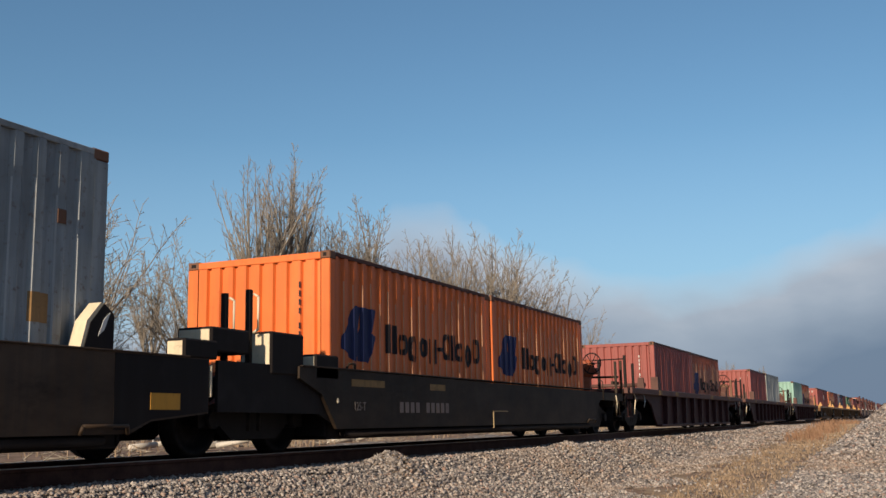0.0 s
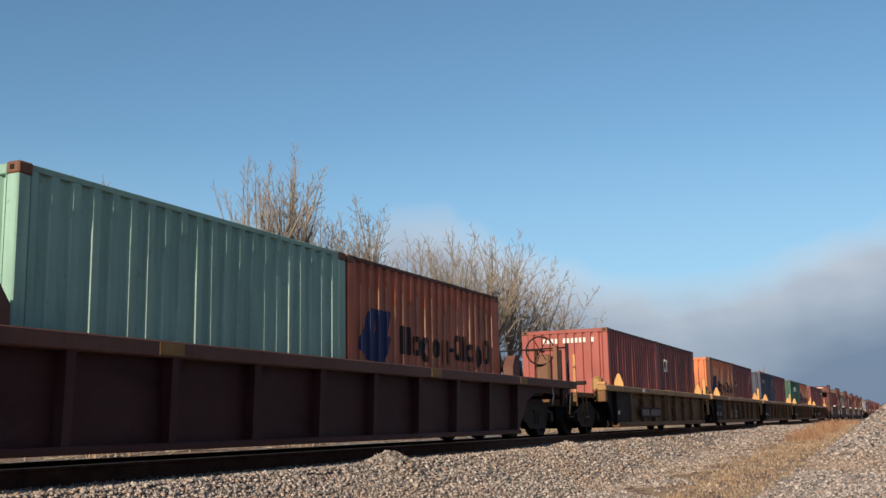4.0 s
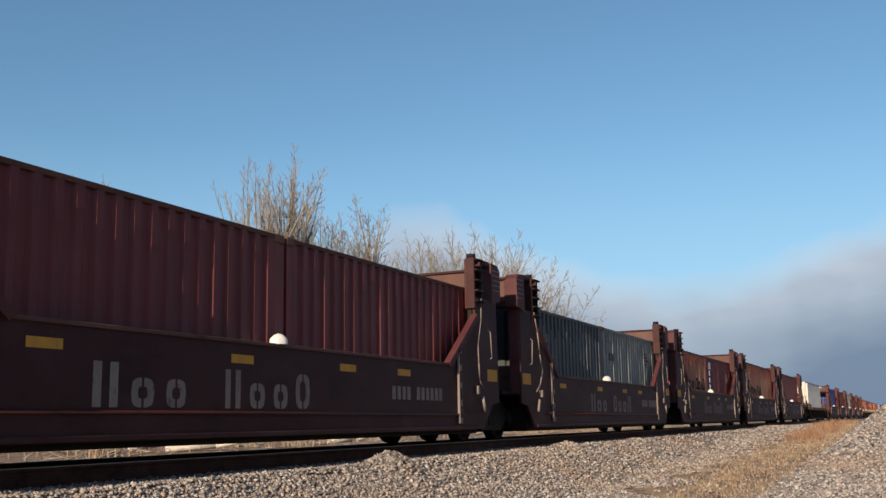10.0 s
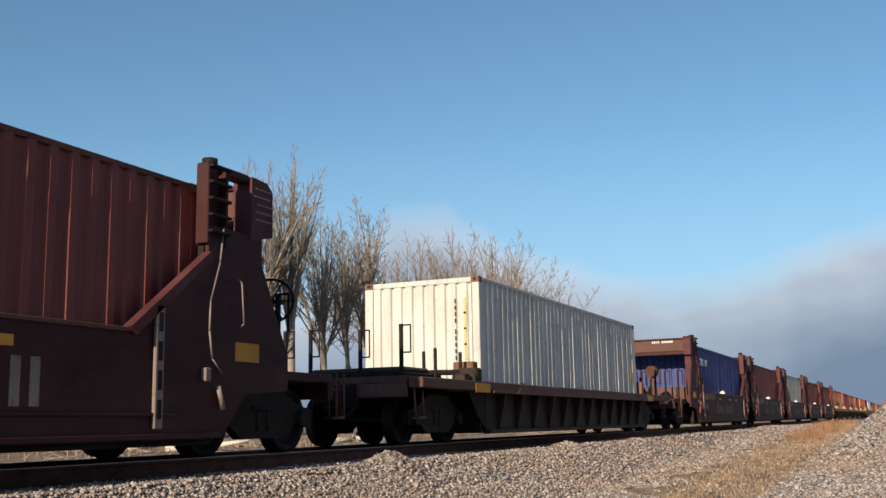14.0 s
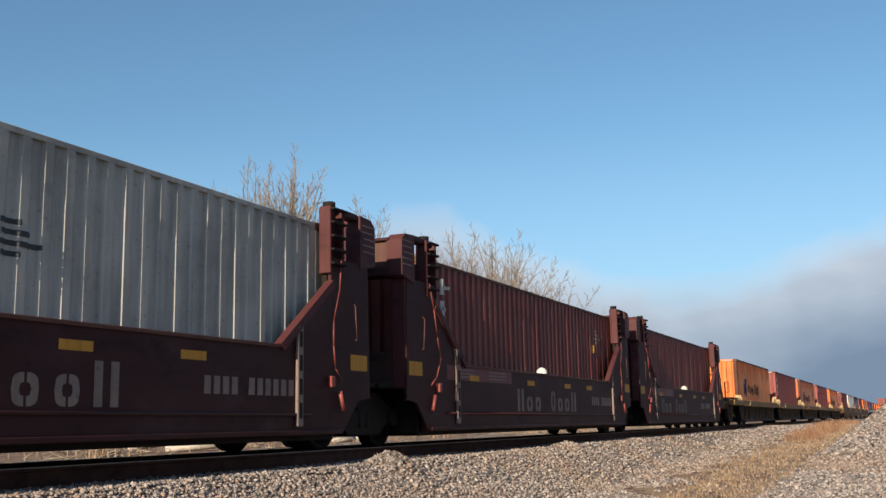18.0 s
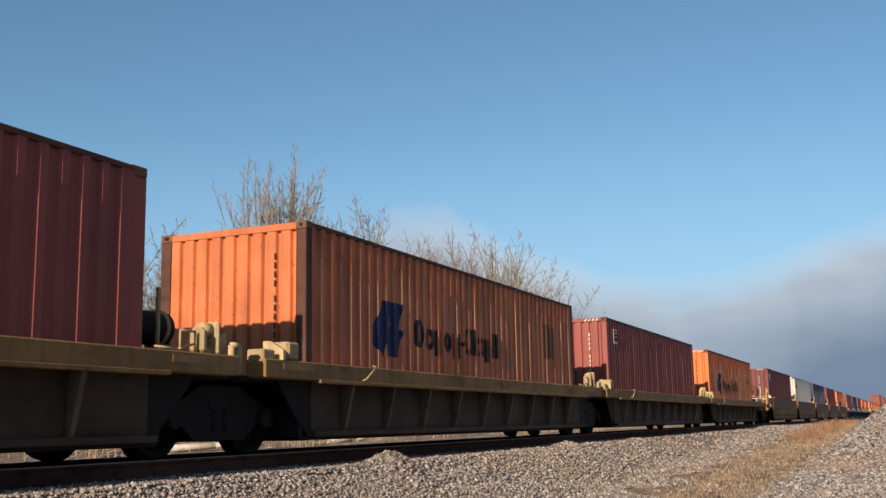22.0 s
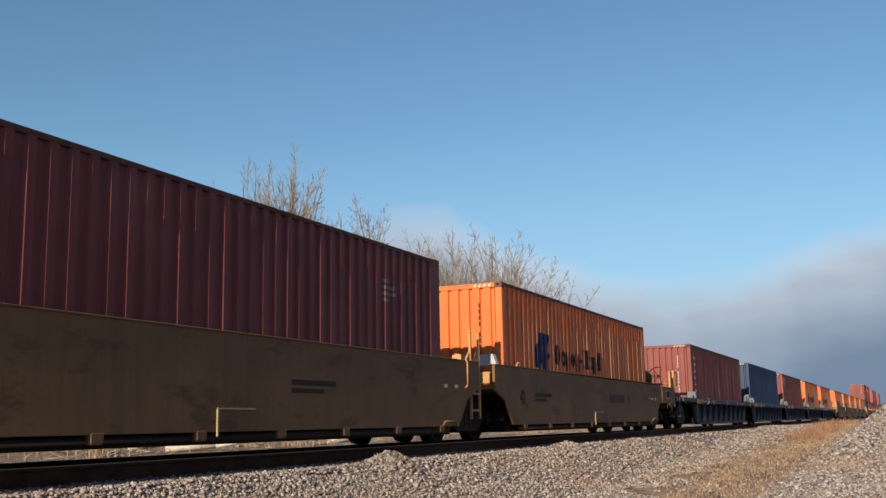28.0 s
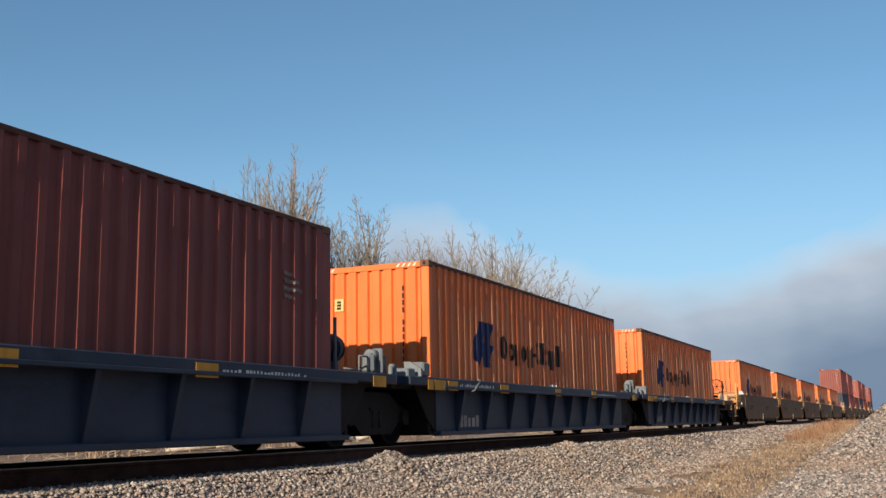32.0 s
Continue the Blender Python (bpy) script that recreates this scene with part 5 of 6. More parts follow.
        part("tower_marking", Shape().box(1.449, 1.455, e * 6.72 - 0.24, e * 6.72 + 0.24, 1.1, 1.32), "signal", ob, "yellow reflector patch")
        part("valve", Shape().box(1.45, 1.52, e * 5.9 - 0.05, e * 5.9 + 0.05, 0.85, 1.0, 0.01).rod((1.5, e * 6.1, 0.8), (1.5, e * 6.2, 0.55), 0.03), "red" if variant else "faded", ob)
        if sign:
            line = part("stencil_line", Shape().box(1.47, 1.473, e * 7.0 - 0.17, e * 7.0 + 0.17, 2.82, 2.84), "faded", ob)
            for i in range(1, 5):
                again(line, 0, 0.03 * (i % 3 - 1), 0.095 * i)
    for y in (-4.3, -1.25, 1.25, 3.0):
        part("side_marking", Shape().box(1.449, 1.455, y - 0.22, y + 0.22, 1.08, 1.18), "signal", ob, "yellow reflector patch")
    for bar in word_bars(word - 2.08, word - 0.68, 0.56, 0.44, ((0.3, 0, 1), (0.3, 0, .68), (0.28, 0, .68)), 0.16) + word_bars(word + 0.02, word + 1.84, 0.56, 0.44, ((0.26, 0, 1), (0.28, 0, .68), (0.28, 0, .68), (0.3, 0, 1)), 0.16):
        part("letter_block", flat_blob(*bar, 0.44, 1.4535), "chalk", ob)
    mark = part("number_mark", Shape().box(1.4495, 1.4535, number, number + 0.11, 0.72, 0.92), "faded", ob)
    for i in (1, 2, 3, 5, 6, 7, 8, 9, 10):
        again(mark, 0, i * 0.17)
    part("side_lamp", Shape().turned((1.42, -0.45, zt + 0.01), (0, 0, 1), ((0, 0.12), (0.07, 0.11), (0.12, 0.06), (0.14, 0.0)), 12), "lettering", ob, "white domed side fitting")
    if variant:
        part("red_band", Shape().box(1.449, 1.4525, -5.5, -2.4, 1.08, 1.32), "maroon", ob, "dull red stencilled band")
        for y0, y1 in ((-5.1, -4.3), (-3.6, -2.7)):
            line = part("stencil_line", Shape().box(1.452, 1.454, y0, y1, 1.25, 1.275), "faded", ob)
            again(line, 0, 0, -0.06)
            again(line, 0, 0, -0.12)
    tie_up(ob, ((-1, minus), (1, plus)), 0, 0)
    for e, free in ((-1, minus), (1, plus)):
        if not free:
            continue
        end_deck(ob, e, 6.4, 9.15, 1.05, "car_brown")
        for x in (0.65, -0.2, 1.1):
            post(ob, x, e * 7.9, 0.9, 2.05, "black", 0.03)
            part("post_loop", Shape().pipe([(x, e * 7.9, 2.05), (x + 0.16, e * 7.9, 2.05), (x + 0.16, e * 7.9, 1.55)], 0.018), "black", ob)
        part("step_ladder", Shape().pipe([(1.4, e * 8.9, 1.05), (1.4, e * 8.9, 0.45), (1.4, e * 9.1, 0.45), (1.4, e * 9.1, 1.05)], 0.02), "car_rust", ob)
        if e < 0 and not variant:
            hand_wheel(ob, -0.1, -9.0, 2.35, 0.28, "wheel", (0.3, -1, 0))
            part("wheel_stand", Shape().box(-0.24, -0.12, -8.8, -8.68, 1.05, 2.4, 0.02), "car_rust", ob)
            part("brake_drum", Shape().rod((-0.36, -8.86, 2.3), (-0.2, -8.7, 2.3), 0.2, 14).box(-0.36, -0.22, -8.84, -8.7, 1.9, 2.3, 0.03), "orange_dull", ob, "rusty orange brake drum")
        else:
            if e < 0:
                hand_wheel(ob, -0.36, -9.0, 2.05, 0.25, "car_rust", (0.3, -1, 0))
                part("brake_drum", Shape().rod((0.34, -8.95, 2.0), (0.46, -8.75, 2.0), 0.2, 14).box(0.36, 0.46, -8.84, -8.74, 1.05, 2.0, 0.02), "car_rust", ob, "brown brake drum on its stand")
                part("wheel_stand", Shape().box(-0.42, -0.30, -8.8, -8.68, 1.05, 2.1, 0.02), "car_rust", ob)
            else:
                hand_wheel(ob, 1.1, 7.75, 1.95, 0.28, "car_rust" if variant else "wheel", (0.6, -1, 0))
        if e > 0:
            part("winding_gear", Shape().turned((-0.85, e * 7.6, 1.9), (0.3, -1, 0), ((0, 0.05), (0, 0.22), (0.2, 0.24), (0.25, 0.1)), 16).box(-1.1, -0.7, e * 7.6 - 0.1, e * 7.6 + 0.1, 1.05, 1.75, 0.03), "car_rust" if variant else "orange_dull", ob)
        if e < 0 and sign:
            y = -7.165
            p = part("number_plate", Shape().box(-0.2, 1.0, y - 0.003, y, 3.08, 3.20), "car_rust" if variant else "orange_sign", ob)
            mark = part("number_mark", Shape().box(0.08, 0.13, y - 0.006, y - 0.002, 3.10, 3.175), "lettering", p)
            for i in (1, 2, 3, 5, 6, 7, 8, 9, 10):
                again(mark, i * 0.071, 0)
            if not variant:
                lettering(ob, "DO NOT HUMP", 0.15, (-0.13, y - 0.003, 2.94), "end", "lettering", 0.001, 0.72)
    return ob


def graffiti(ob, x, y0, y1, z0, z1, seed, n=5):
    """Loose sprayed loops and strokes on a wagon's side."""
    rng = random.Random(seed)
    for k in range(n):
        cy, cz = y0 + (y1 - y0) * (k + 0.5) / n, (z0 + z1) / 2 + rng.uniform(-0.05, 0.05)
        w, h, t0 = (y1 - y0) / n * rng.uniform(0.45, 0.7), (z1 - z0) / 2 * rng.uniform(0.6, 1.0), rng.uniform(0, 6)
        pts = [(cy + w * math.cos(a) * (1 + 0.3 * math.sin(2 * a + t0)), cz + h * math.sin(a) * (1 + 0.25 * math.cos(3 * a + t0))) for a in [t0 + 5.2 * i / 18 for i in range(19)]]
        s = Shape()
        for (ya, za), (yb, zb) in zip(pts, pts[1:]):
            d = math.hypot(yb - ya, zb - za) or 1
            ny, nz = -(zb - za) / d * 0.014, (yb - ya) / d * 0.014
            s.add([(x, ya - ny, za - nz), (x, yb - ny, zb - nz), (x, yb + ny, zb + nz), (x, ya + ny, za + nz)], [(0, 1, 2, 3)])
        part("spray_stroke", s, "chalk", ob, "pale sprayed graffiti stroke")


def flat_bars(spans, x):
    v, f = [], []
    for y0, y1, z0, z1 in spans:
        k = len(v)
        v += [(x, y0, z0), (x, y1, z0), (x, y1, z1), (x, y0, z1)]
        f.append((k, k + 1, k + 2, k + 3))
    return v, f


def flat_blob(y0, y1, z0, z1, high, x):
    """The same stand-in on a flat side."""
    s = Shape()
    for a, b, lo, up in blob(y0, y1, z0, z1, high):
        ys = [a + (b - a) * i / 6 for i in range(7)]
        v = [(x, y, k(y) if callable(k) else k) for y in ys for k in (lo, up)]
        s.add(v, [(2 * i, 2 * i + 2, 2 * i + 3, 2 * i + 1) for i in range(6)])
    return s


# ---- the ground ----
def smooth(a, b, t):
    t = np.clip((t - a) / (b - a), 0, 1)
    return t * t * (3 - 2 * t)


def height(x, y):
    """Ground height over the plan: track bed, ditch, gravel bank, fields."""
    x, y = np.asarray(x, float), np.asarray(y, float)
    d = x - TRACK
    ditch = np.clip(-0.95 + (y - 18) * 0.022, -0.95, -0.12)
    near = np.maximum(-0.2 - np.maximum(d - 1.7, 0) * 0.5, ditch)
    top = 0.3 + 1.3 * smooth(12, 50, y)
    bank = ditch + np.minimum(np.maximum(x + 2.2, 0) * 0.8, top)
    bank = bank - np.maximum(x - 3.0, 0) * 0.25
    near = np.maximum(near, np.maximum(bank, -1.2))
    far = np.maximum(-0.2 - np.maximum(-d - 1.7, 0) * 0.3, np.minimum(-0.34 + np.maximum(-d - 2.1, 0) * 0.24, -0.09))
    far = far + 0.035 * np.sin(x * 1.3 + y * 0.9) * np.sin(y * 0.6 - x * 0.4) * (-d > 3)
    z = np.where(d > 0, near, far)
    for mx, my, r, h in ((-6.6, 13.2, 0.34, 0.21), (-6.54, 21.5, 0.36, 0.17), (-6.3, 28.0, 0.5, 0.12), (-14.0, 30.0, 2.0, 0.1)):
        z = z + h * np.exp(-((x - mx) ** 2 + (y - my) ** 2) / (r * r))
    z = z + 0.02 * np.sin(x * 3.1 + y * 1.7) * np.sin(y * 2.3 - x) * (np.abs(d) > 1.8)
    fade = 1 - smooth(90, 200, np.abs(y))
    out = 1 - smooth(60, 160, np.abs(x))
    return np.where(d > 1.7, z * fade - 0.25 * (1 - fade), z) * out - 0.35 * (1 - out)


def sheet():
    xs = sorted({*np.round(np.linspace(-2500, -90, 14), 2), *np.round(np.linspace(-80, -14, 23), 2), *np.round(np.arange(-13.5, 4.01, 0.22), 2), *np.round(np.linspace(5, 60, 14), 2), *np.round(np.linspace(90, 2500, 12), 2)})
    ys = sorted({*np.round(np.linspace(-2500, -80, 12), 2), *np.round(np.linspace(-60, -3, 16), 2), *np.round(np.arange(-2, 60, 0.25), 2), *np.round(np.arange(60, 200, 4), 2), *np.round(np.linspace(220, 4000, 18), 2)})
    gx, gy = np.meshgrid(xs, ys)
    gz = height(gx, gy)
    v = np.stack([gx, gy, gz], -1).reshape(-1, 3)
    n, m = len(xs), len(ys)
    i = (np.arange(m - 1)[:, None] * n + np.arange(n - 1)[None]).reshape(-1)
    f = np.stack([i, i + 1, i + n + 1, i + n], -1)
    me = bpy.data.meshes.new("ground")
    me.from_pydata(v.tolist(), [], f.tolist())
    me.polygons.foreach_set("use_smooth", [True] * len(f))
    cx, cy = (gx[:-1, :-1] + gx[1:, 1:]).reshape(-1) / 2, (gy[:-1, :-1] + gy[1:, 1:]).reshape(-1) / 2
    for k in ("dirt", "bed", "straw", "field"):
        me.materials.append(MAT[k])
    d = cx - TRACK
    bed = (np.abs(d) < 3.6) | ((cx > -2.6) & (cx < 6) & (cy < 130))
    straw = (~bed) & (cx > -5.2) & (cx < -2.2) & (cy > 14) & (np.sin(cx * 5 + cy) * np.sin(cy * 1.3) > -0.2)
    me.polygons.foreach_set("material_index", np.where(bed, 1, np.where(straw, 2, np.where(cx > 5, 3, 0))).astype(np.int32))
    me.update()
    ob = new("ground", me)
    return tagged(ob, "gravel track bed, ditch and dry brown ground", "ground", kind="structure")


sheet()


def track():
    ob = tagged(new("railway_track"), "rusty rails on timber ties in stone ballast", "track", kind="structure")
    ob.location = (TRACK, 0, 0)
    for side in (1, -1):
        x = side * 0.753
        part("rail", Shape().box(x - 0.075, x + 0.075, -80, 1200, -0.185, -0.165, 0.004).box(x - 0.009, x + 0.009, -80, 1200, -0.165, -0.04).box(x - 0.036, x + 0.036, -80, 1200, -0.045, -0.006, 0.008), "rail", ob)
        part("rail_head", Shape().box(x - 0.03, x + 0.03, -80, 1200, -0.006, 0.0), "railhead", ob, "polished running surface")
    tie = part("tie", Shape().box(-1.3, 1.3, -0.11, 0.11, -0.36, -0.186, 0.01), "tie", ob)
    tie.location.y = -6
    for i in range(1, 110):
        again(tie, 0, i * 0.53)
    s = Shape()
    for i in range(110, 420):
        y = -6 + i * 0.53
        s.box(-1.3, 1.3, y - 0.11, y + 0.11, -0.36, -0.186)
    part("distant_ties", s, "tie", ob)["kind"] = "stuff"


track()


def gravel():
    rng = np.random.default_rng(4)
    spots = []
    for x0, x1, y0, y1, per in ((-7.6, -0.02, 5, 13, 1000), (-7.6, 0.0, 13, 20, 580), (-7.6, 0.0, 20, 32, 230), (-7.6, -0.2, 32, 60, 70)):
        n = int((x1 - x0) * (y1 - y0) * per)
        p = np.stack([rng.uniform(x0, x1, n), rng.uniform(y0, y1, n), np.full(n, 0.0162 + 0.0006 * y0)], -1)
        ang = np.arctan2(-p[:, 0], p[:, 1])
        keep = (ang < 0.90) & ((p[:, 0] < -4.4 + 0.5 * np.sin(p[:, 1] * 1.9)) | (p[:, 0] > -2.3 + 0.2 * np.sin(p[:, 1] * 3)) | (p[:, 1] < 14) | (rng.random(n) < 0.05))
        spots.append(p[keep])
    for mx, my in ((-6.6, 13.2), (-6.54, 21.5)):
        n = 420
        p = np.stack([rng.normal(mx, 0.2, n), rng.normal(my, 0.26, n), np.full(n, 0.028)], -1)
        spots.append(p)
    p = np.concatenate(spots)
    n = len(p)
    base = np.array([(1, 0, 0), (-1, 0, 0), (0, 1, 0), (0, -1, 0), (0, 0, 1), (0, 0, -1)]) * 1.12 + 0.12
    tri = np.array([(0, 2, 4), (2, 1, 4), (1, 3, 4), (3, 0, 4), (2, 0, 5), (1, 2, 5), (3, 1, 5), (0, 3, 5)])
    size = p[:, 2:3] * rng.uniform(0.6, 1.5, (n, 1))
    pts = base[None] * rng.uniform(0.55, 1.35, (n, 6, 3)) * (size * np.stack([rng.uniform(0.9, 1.6, n), rng.uniform(0.6, 1.1, n), rng.uniform(0.5, 0.9, n)], -1))[:, None]
    a, b = rng.uniform(0, 6.28, n), rng.uniform(-1.2, 1.2, n)
    ca, sa, cb, sb = np.cos(a)[:, None], np.sin(a)[:, None], np.cos(b)[:, None], np.sin(b)[:, None]
    y1, z1 = pts[..., 1] * cb - pts[..., 2] * sb, pts[..., 1] * sb + pts[..., 2] * cb
    x2, y2 = pts[..., 0] * ca - y1 * sa, pts[..., 0] * sa + y1 * ca
    z = height(p[:, 0], p[:, 1]) + size[:, 0] * rng.uniform(0.1, 0.7, n)
    v = np.stack([x2 + p[:, :1], y2 + p[:, 1:2], z1 + z[:, None]], -1).reshape(-1, 3)
    f = (tri[None] + (np.arange(n) * 6)[:, None, None]).reshape(-1)
    me = bpy.data.meshes.new("gravel")
    me.vertices.add(len(v))
    me.vertices.foreach_set("co", v.reshape(-1))
    me.loops.add(len(f))
    me.loops.foreach_set("vertex_index", f.astype(np.int32))
    me.polygons.add(len(f) // 3)
    me.polygons.foreach_set("loop_start", np.arange(0, len(f), 3, dtype=np.int32))
    me.update(calc_edges=True)
    me.validate()
    me.materials.append(MAT["gravel"])
    tagged(new("gravel", me), "loose grey and tan crushed ballast stones", "gravel", kind="stuff")


gravel()


def blades(name, spots, material, label, seed, tall, lean=0.35):
    """Tufts of thin blades; spots are (x, y, spread, count)."""
    rng = random.Random(seed)
    s = Shape()
    for x, y, spread, n in spots:
        for _ in range(n):
            px, py = rng.gauss(x, spread), rng.gauss(y, spread * 1.6)
            z = float(height(px, py)) - 0.01
            h = tall * rng.uniform(0.4, 1.2)
            a = rng.uniform(0, 6.28)
            dx, dy = math.cos(a) * h * lean * rng.random(), math.sin(a) * h * lean * rng.random()
            w = 0.005 + 0.004 * rng.random() + 0.0002 * y
            b = rng.uniform(0, 3.14)
            wx, wy = w * math.cos(b), w * math.sin(b)
            s.add([(px - wx, py - wy, z), (px + wx, py + wy, z), (px + dx * 0.4 + wx * 0.8, py + dy * 0.4 + wy * 0.8, z + h * 0.6), (px + dx * 0.4 - wx * 0.8, py + dy * 0.4 - wy * 0.8, z + h * 0.6), (px + dx, py + dy, z + h)],
                  [(0, 1, 2, 3), (3, 2, 4)])
    return tagged(new(name, s.mesh(name, material)), label, "grass", kind="stuff")


R = random.Random(9)
blades("dry_grass", [(-3.2 + R.uniform(-0.8, 0.9), y, 0.28, 48) for y in np.arange(13, 62, 0.28)], "straw", "straw coloured dry grass lying in the ditch", 3, 0.09, 1.2)
blades("dry_weeds", [(-3.6 + R.uniform(-0.5, 0.6), y, 0.25, 30) for y in np.arange(38, 64, 0.6)], "weed", "rust coloured dry weeds standing in the ditch", 5, 0.32, 0.6)
blades("verge_grass", [(-15.5 + R.uniform(-6, 3), R.uniform(9, 60), 0.4, 34) for _ in range(110)], "straw", "pale dry grass beyond the track", 7, 0.16, 0.9)
blades("mound_grass", [(-6.6 + R.gauss(0, 0.16), 13.2 + R.gauss(0, 0.2), 0.05, 16) for _ in range(46)] + [(-6.54 + R.gauss(0, 0.18), 21.5 + R.gauss(0, 0.25), 0.06, 14) for _ in range(36)], "straw", "short tan dry grass on small mounds", 12, 0.05, 1.4)
blades("stalks", [(-11.7, 13.0, 0.18, 40), (-13.0, 21.0, 0.3, 40)], "straw", "pale dry stalks beside the far rail", 8, 0.3, 0.5)


def litter():
    """Dead sticks strewn over the ground beyond the track."""
    rng = random.Random(31)
    s = Shape()
    for _ in range(1500):
        x, y = rng.uniform(-21, -11.2), rng.uniform(8, 75)
        a, n = rng.uniform(0, 6.28), rng.uniform(0.15, 0.55)
        z = float(height(x, y))
        s.rod((x, y, z + 0.01), (x + n * math.cos(a), y + n * math.sin(a), z + rng.uniform(0.0, 0.16)), rng.uniform(0.008, 0.02), 4, 0.005, False)
    tagged(new("dead_sticks", s.mesh("dead_sticks", "bark")), "grey brown dead sticks strewn over dry ground", "sticks", kind="stuff")


litter()


def driftwood(x, y, rz, length):
    s = Shape().rod((-length / 2, 0, 0), (length * 0.1, 0.05, 0.04), 0.07, 9, 0.06).rod((length * 0.1, 0.05, 0.04), (length / 2, 0.0, 0.12), 0.06, 9, 0.03).rod((0, 0.02, 0.02), (0.3, 0.35, 0.2), 0.03, 7, 0.015)
    ob = new("fallen_branch", s.mesh("fallen_branch", "log"))
    ob.matrix_basis = pose(x, y, float(height(x, y)) + 0.06, 0, 0, rz)
    tagged(ob, "bleached fallen branch on dry ground", "branch", "bleached branches")


for spec in ((-12.6, 16.8, 30, 1.6), (-14.5, 17.5, 80, 1.2), (-13.4, 24.0, 60, 1.4), (-16, 33, 100, 2.2)):
    driftwood(*spec)


# ---- trees ----
def grow(seed, tall, limbs, fork, splay, swing, side, dense, tip, crook, dome):
    """A bare tree: trunk and limbs in one shape, twigs in the other.

    limbs leave the trunk at the fork (a share of the height) at splay from upright and split into leaders that end under a dome;
    side branches leave those at swing (radians) and grow to side times their remaining length; dense: nodes a metre; tip: thinnest radius.
    """
    rng = random.Random(seed)
    wood, twigs = Shape(), Shape()

    def leaving(d, angle, turn):
        u = d.cross(Vector((0.3, 0.1, 1)) if abs(d.z) < 0.9 else Vector((1, 0, 0))).normalized()
        v = d.cross(u)
        return (d * math.cos(angle) + (u * math.cos(turn) + v * math.sin(turn)) * math.sin(angle)).normalized()

    def shoot(p, d, length, r, level):
        n = (0, 1, 2, 3, 7)[level]
        step, turn = length / n, rng.uniform(0, 6.28)
        rise = (0, 0.05, 0.06, 0.055, 0.03)[level]
        for i in range(n):
            t0, t1 = i / n, (i + 1) / n
            d = (d + Vector((rng.gauss(0, 1), rng.gauss(0, 1), rng.gauss(0, 0.6))) * crook * (1.6 if level < 3 else 1) + Vector((0, 0, rise))).normalized()
            q = p + d * step
            ra, rb = max(tip, r * (1 - t0) ** 0.85), max(tip, r * (1 - t1) ** 0.85)
            if level == 1 or level == 2 and i == n - 1:
                twigs.spike(p, q, ra * 1.15)
            else:
                (wood if level > 2 else twigs).rod(p, q, ra, (3, 3, 3, 3, 5)[level], rb, False)
            if level > 1:
                count = step * dense * (0, 0, 5.0, 4.8, 3.4)[level] * (0.7 + 0.6 * t0)
                for _ in range(int(count + rng.random())):
                    turn += 2.4 + rng.uniform(-0.5, 0.5)
                    k = rng.random()
                    left = length * (1 - t0 - k / n) ** 0.62 + (0.16 if level == 4 else 0.3) * length
                    shoot(p.lerp(q, k), leaving(d, swing * rng.uniform(0.7, 1.3), turn), left * side * rng.uniform(0.55, 1.1), max(tip, rb * 0.5), level - 1)
            p = q

    base = Vector((0, 0, -0.3))
    top = Vector((rng.uniform(-0.1, 0.1), rng.uniform(-0.1, 0.1), tall * fork))
    wood.rod(base, top * 0.5, tall * 0.0185, 9, tall * 0.0162, False).rod(top * 0.5, top, tall * 0.0162, 9, tall * 0.0145, False)
    for j in range(limbs):
        a = 2 * math.pi * (j + rng.uniform(-0.3, 0.3)) / max(1, limbs - 1)
        s = splay * rng.uniform(0.75, 1.2) if j else splay * 0.1
        d = Vector((math.cos(a) * math.sin(s), math.sin(a) * math.sin(s), math.cos(s)))
        p, r = top * (1.0 if j == 0 else rng.uniform(0.86, 1.0)), tall * 0.0098
        reach = tall * (rng.uniform(0.22, 0.3) if j == 0 else rng.uniform(0.14, 0.26))
        for i in range(4):
            q = p + (d + Vector((rng.gauss(0, 1), rng.gauss(0, 1), 0)) * crook).normalized() * reach / 4
            wood.rod(p, q, r, 7, r * 0.88, False)
            p, r = q, r * 0.88
            for _ in range(2 if i > 1 else 1):
                w = leaving(d, rng.uniform(0.3, 0.75) * (0.3 + splay), rng.uniform(0, 6.28))
                rest = tall * (1 - dome * (Vector((p.x, p.y)).length / tall * 4) ** 2) - p.z
                shoot(p, (w + Vector((0, 0, 0.15))).normalized(), max(0.12 * tall, rest) * rng.uniform(0.5, 0.85), r * 0.6, 4)
        rest = tall * (1 - dome * (Vector((p.x, p.y)).length / tall * 4) ** 2) - p.z
        for i in range(3):
            shoot(p, leaving(d, 0.05 if i == 0 else rng.uniform(0.15, 0.4) * (0.4 + splay), rng.uniform(0, 6.28)), max(0.12 * tall, rest) * (1.0 if i == 0 else rng.uniform(0.75, 0.95)), r * 0.8, 4)
    k = tall / max(p[2] for p in wood.v + twigs.v)
    for s in (wood, twigs):
        s.v = [(x * k, y * k, z * k) for x, y, z in s.v]
    return wood, twigs


def tree(seed, tall, label, *habit):
    ob = tagged(new("tree"), label, "tree", "bare trees beyond the track")
    wood, twigs = grow(seed, tall, *habit)
    part("trunk", wood, "bark", ob)
    part("crown", twigs, "twig", ob, "bare grey brown twigs")
    return ob


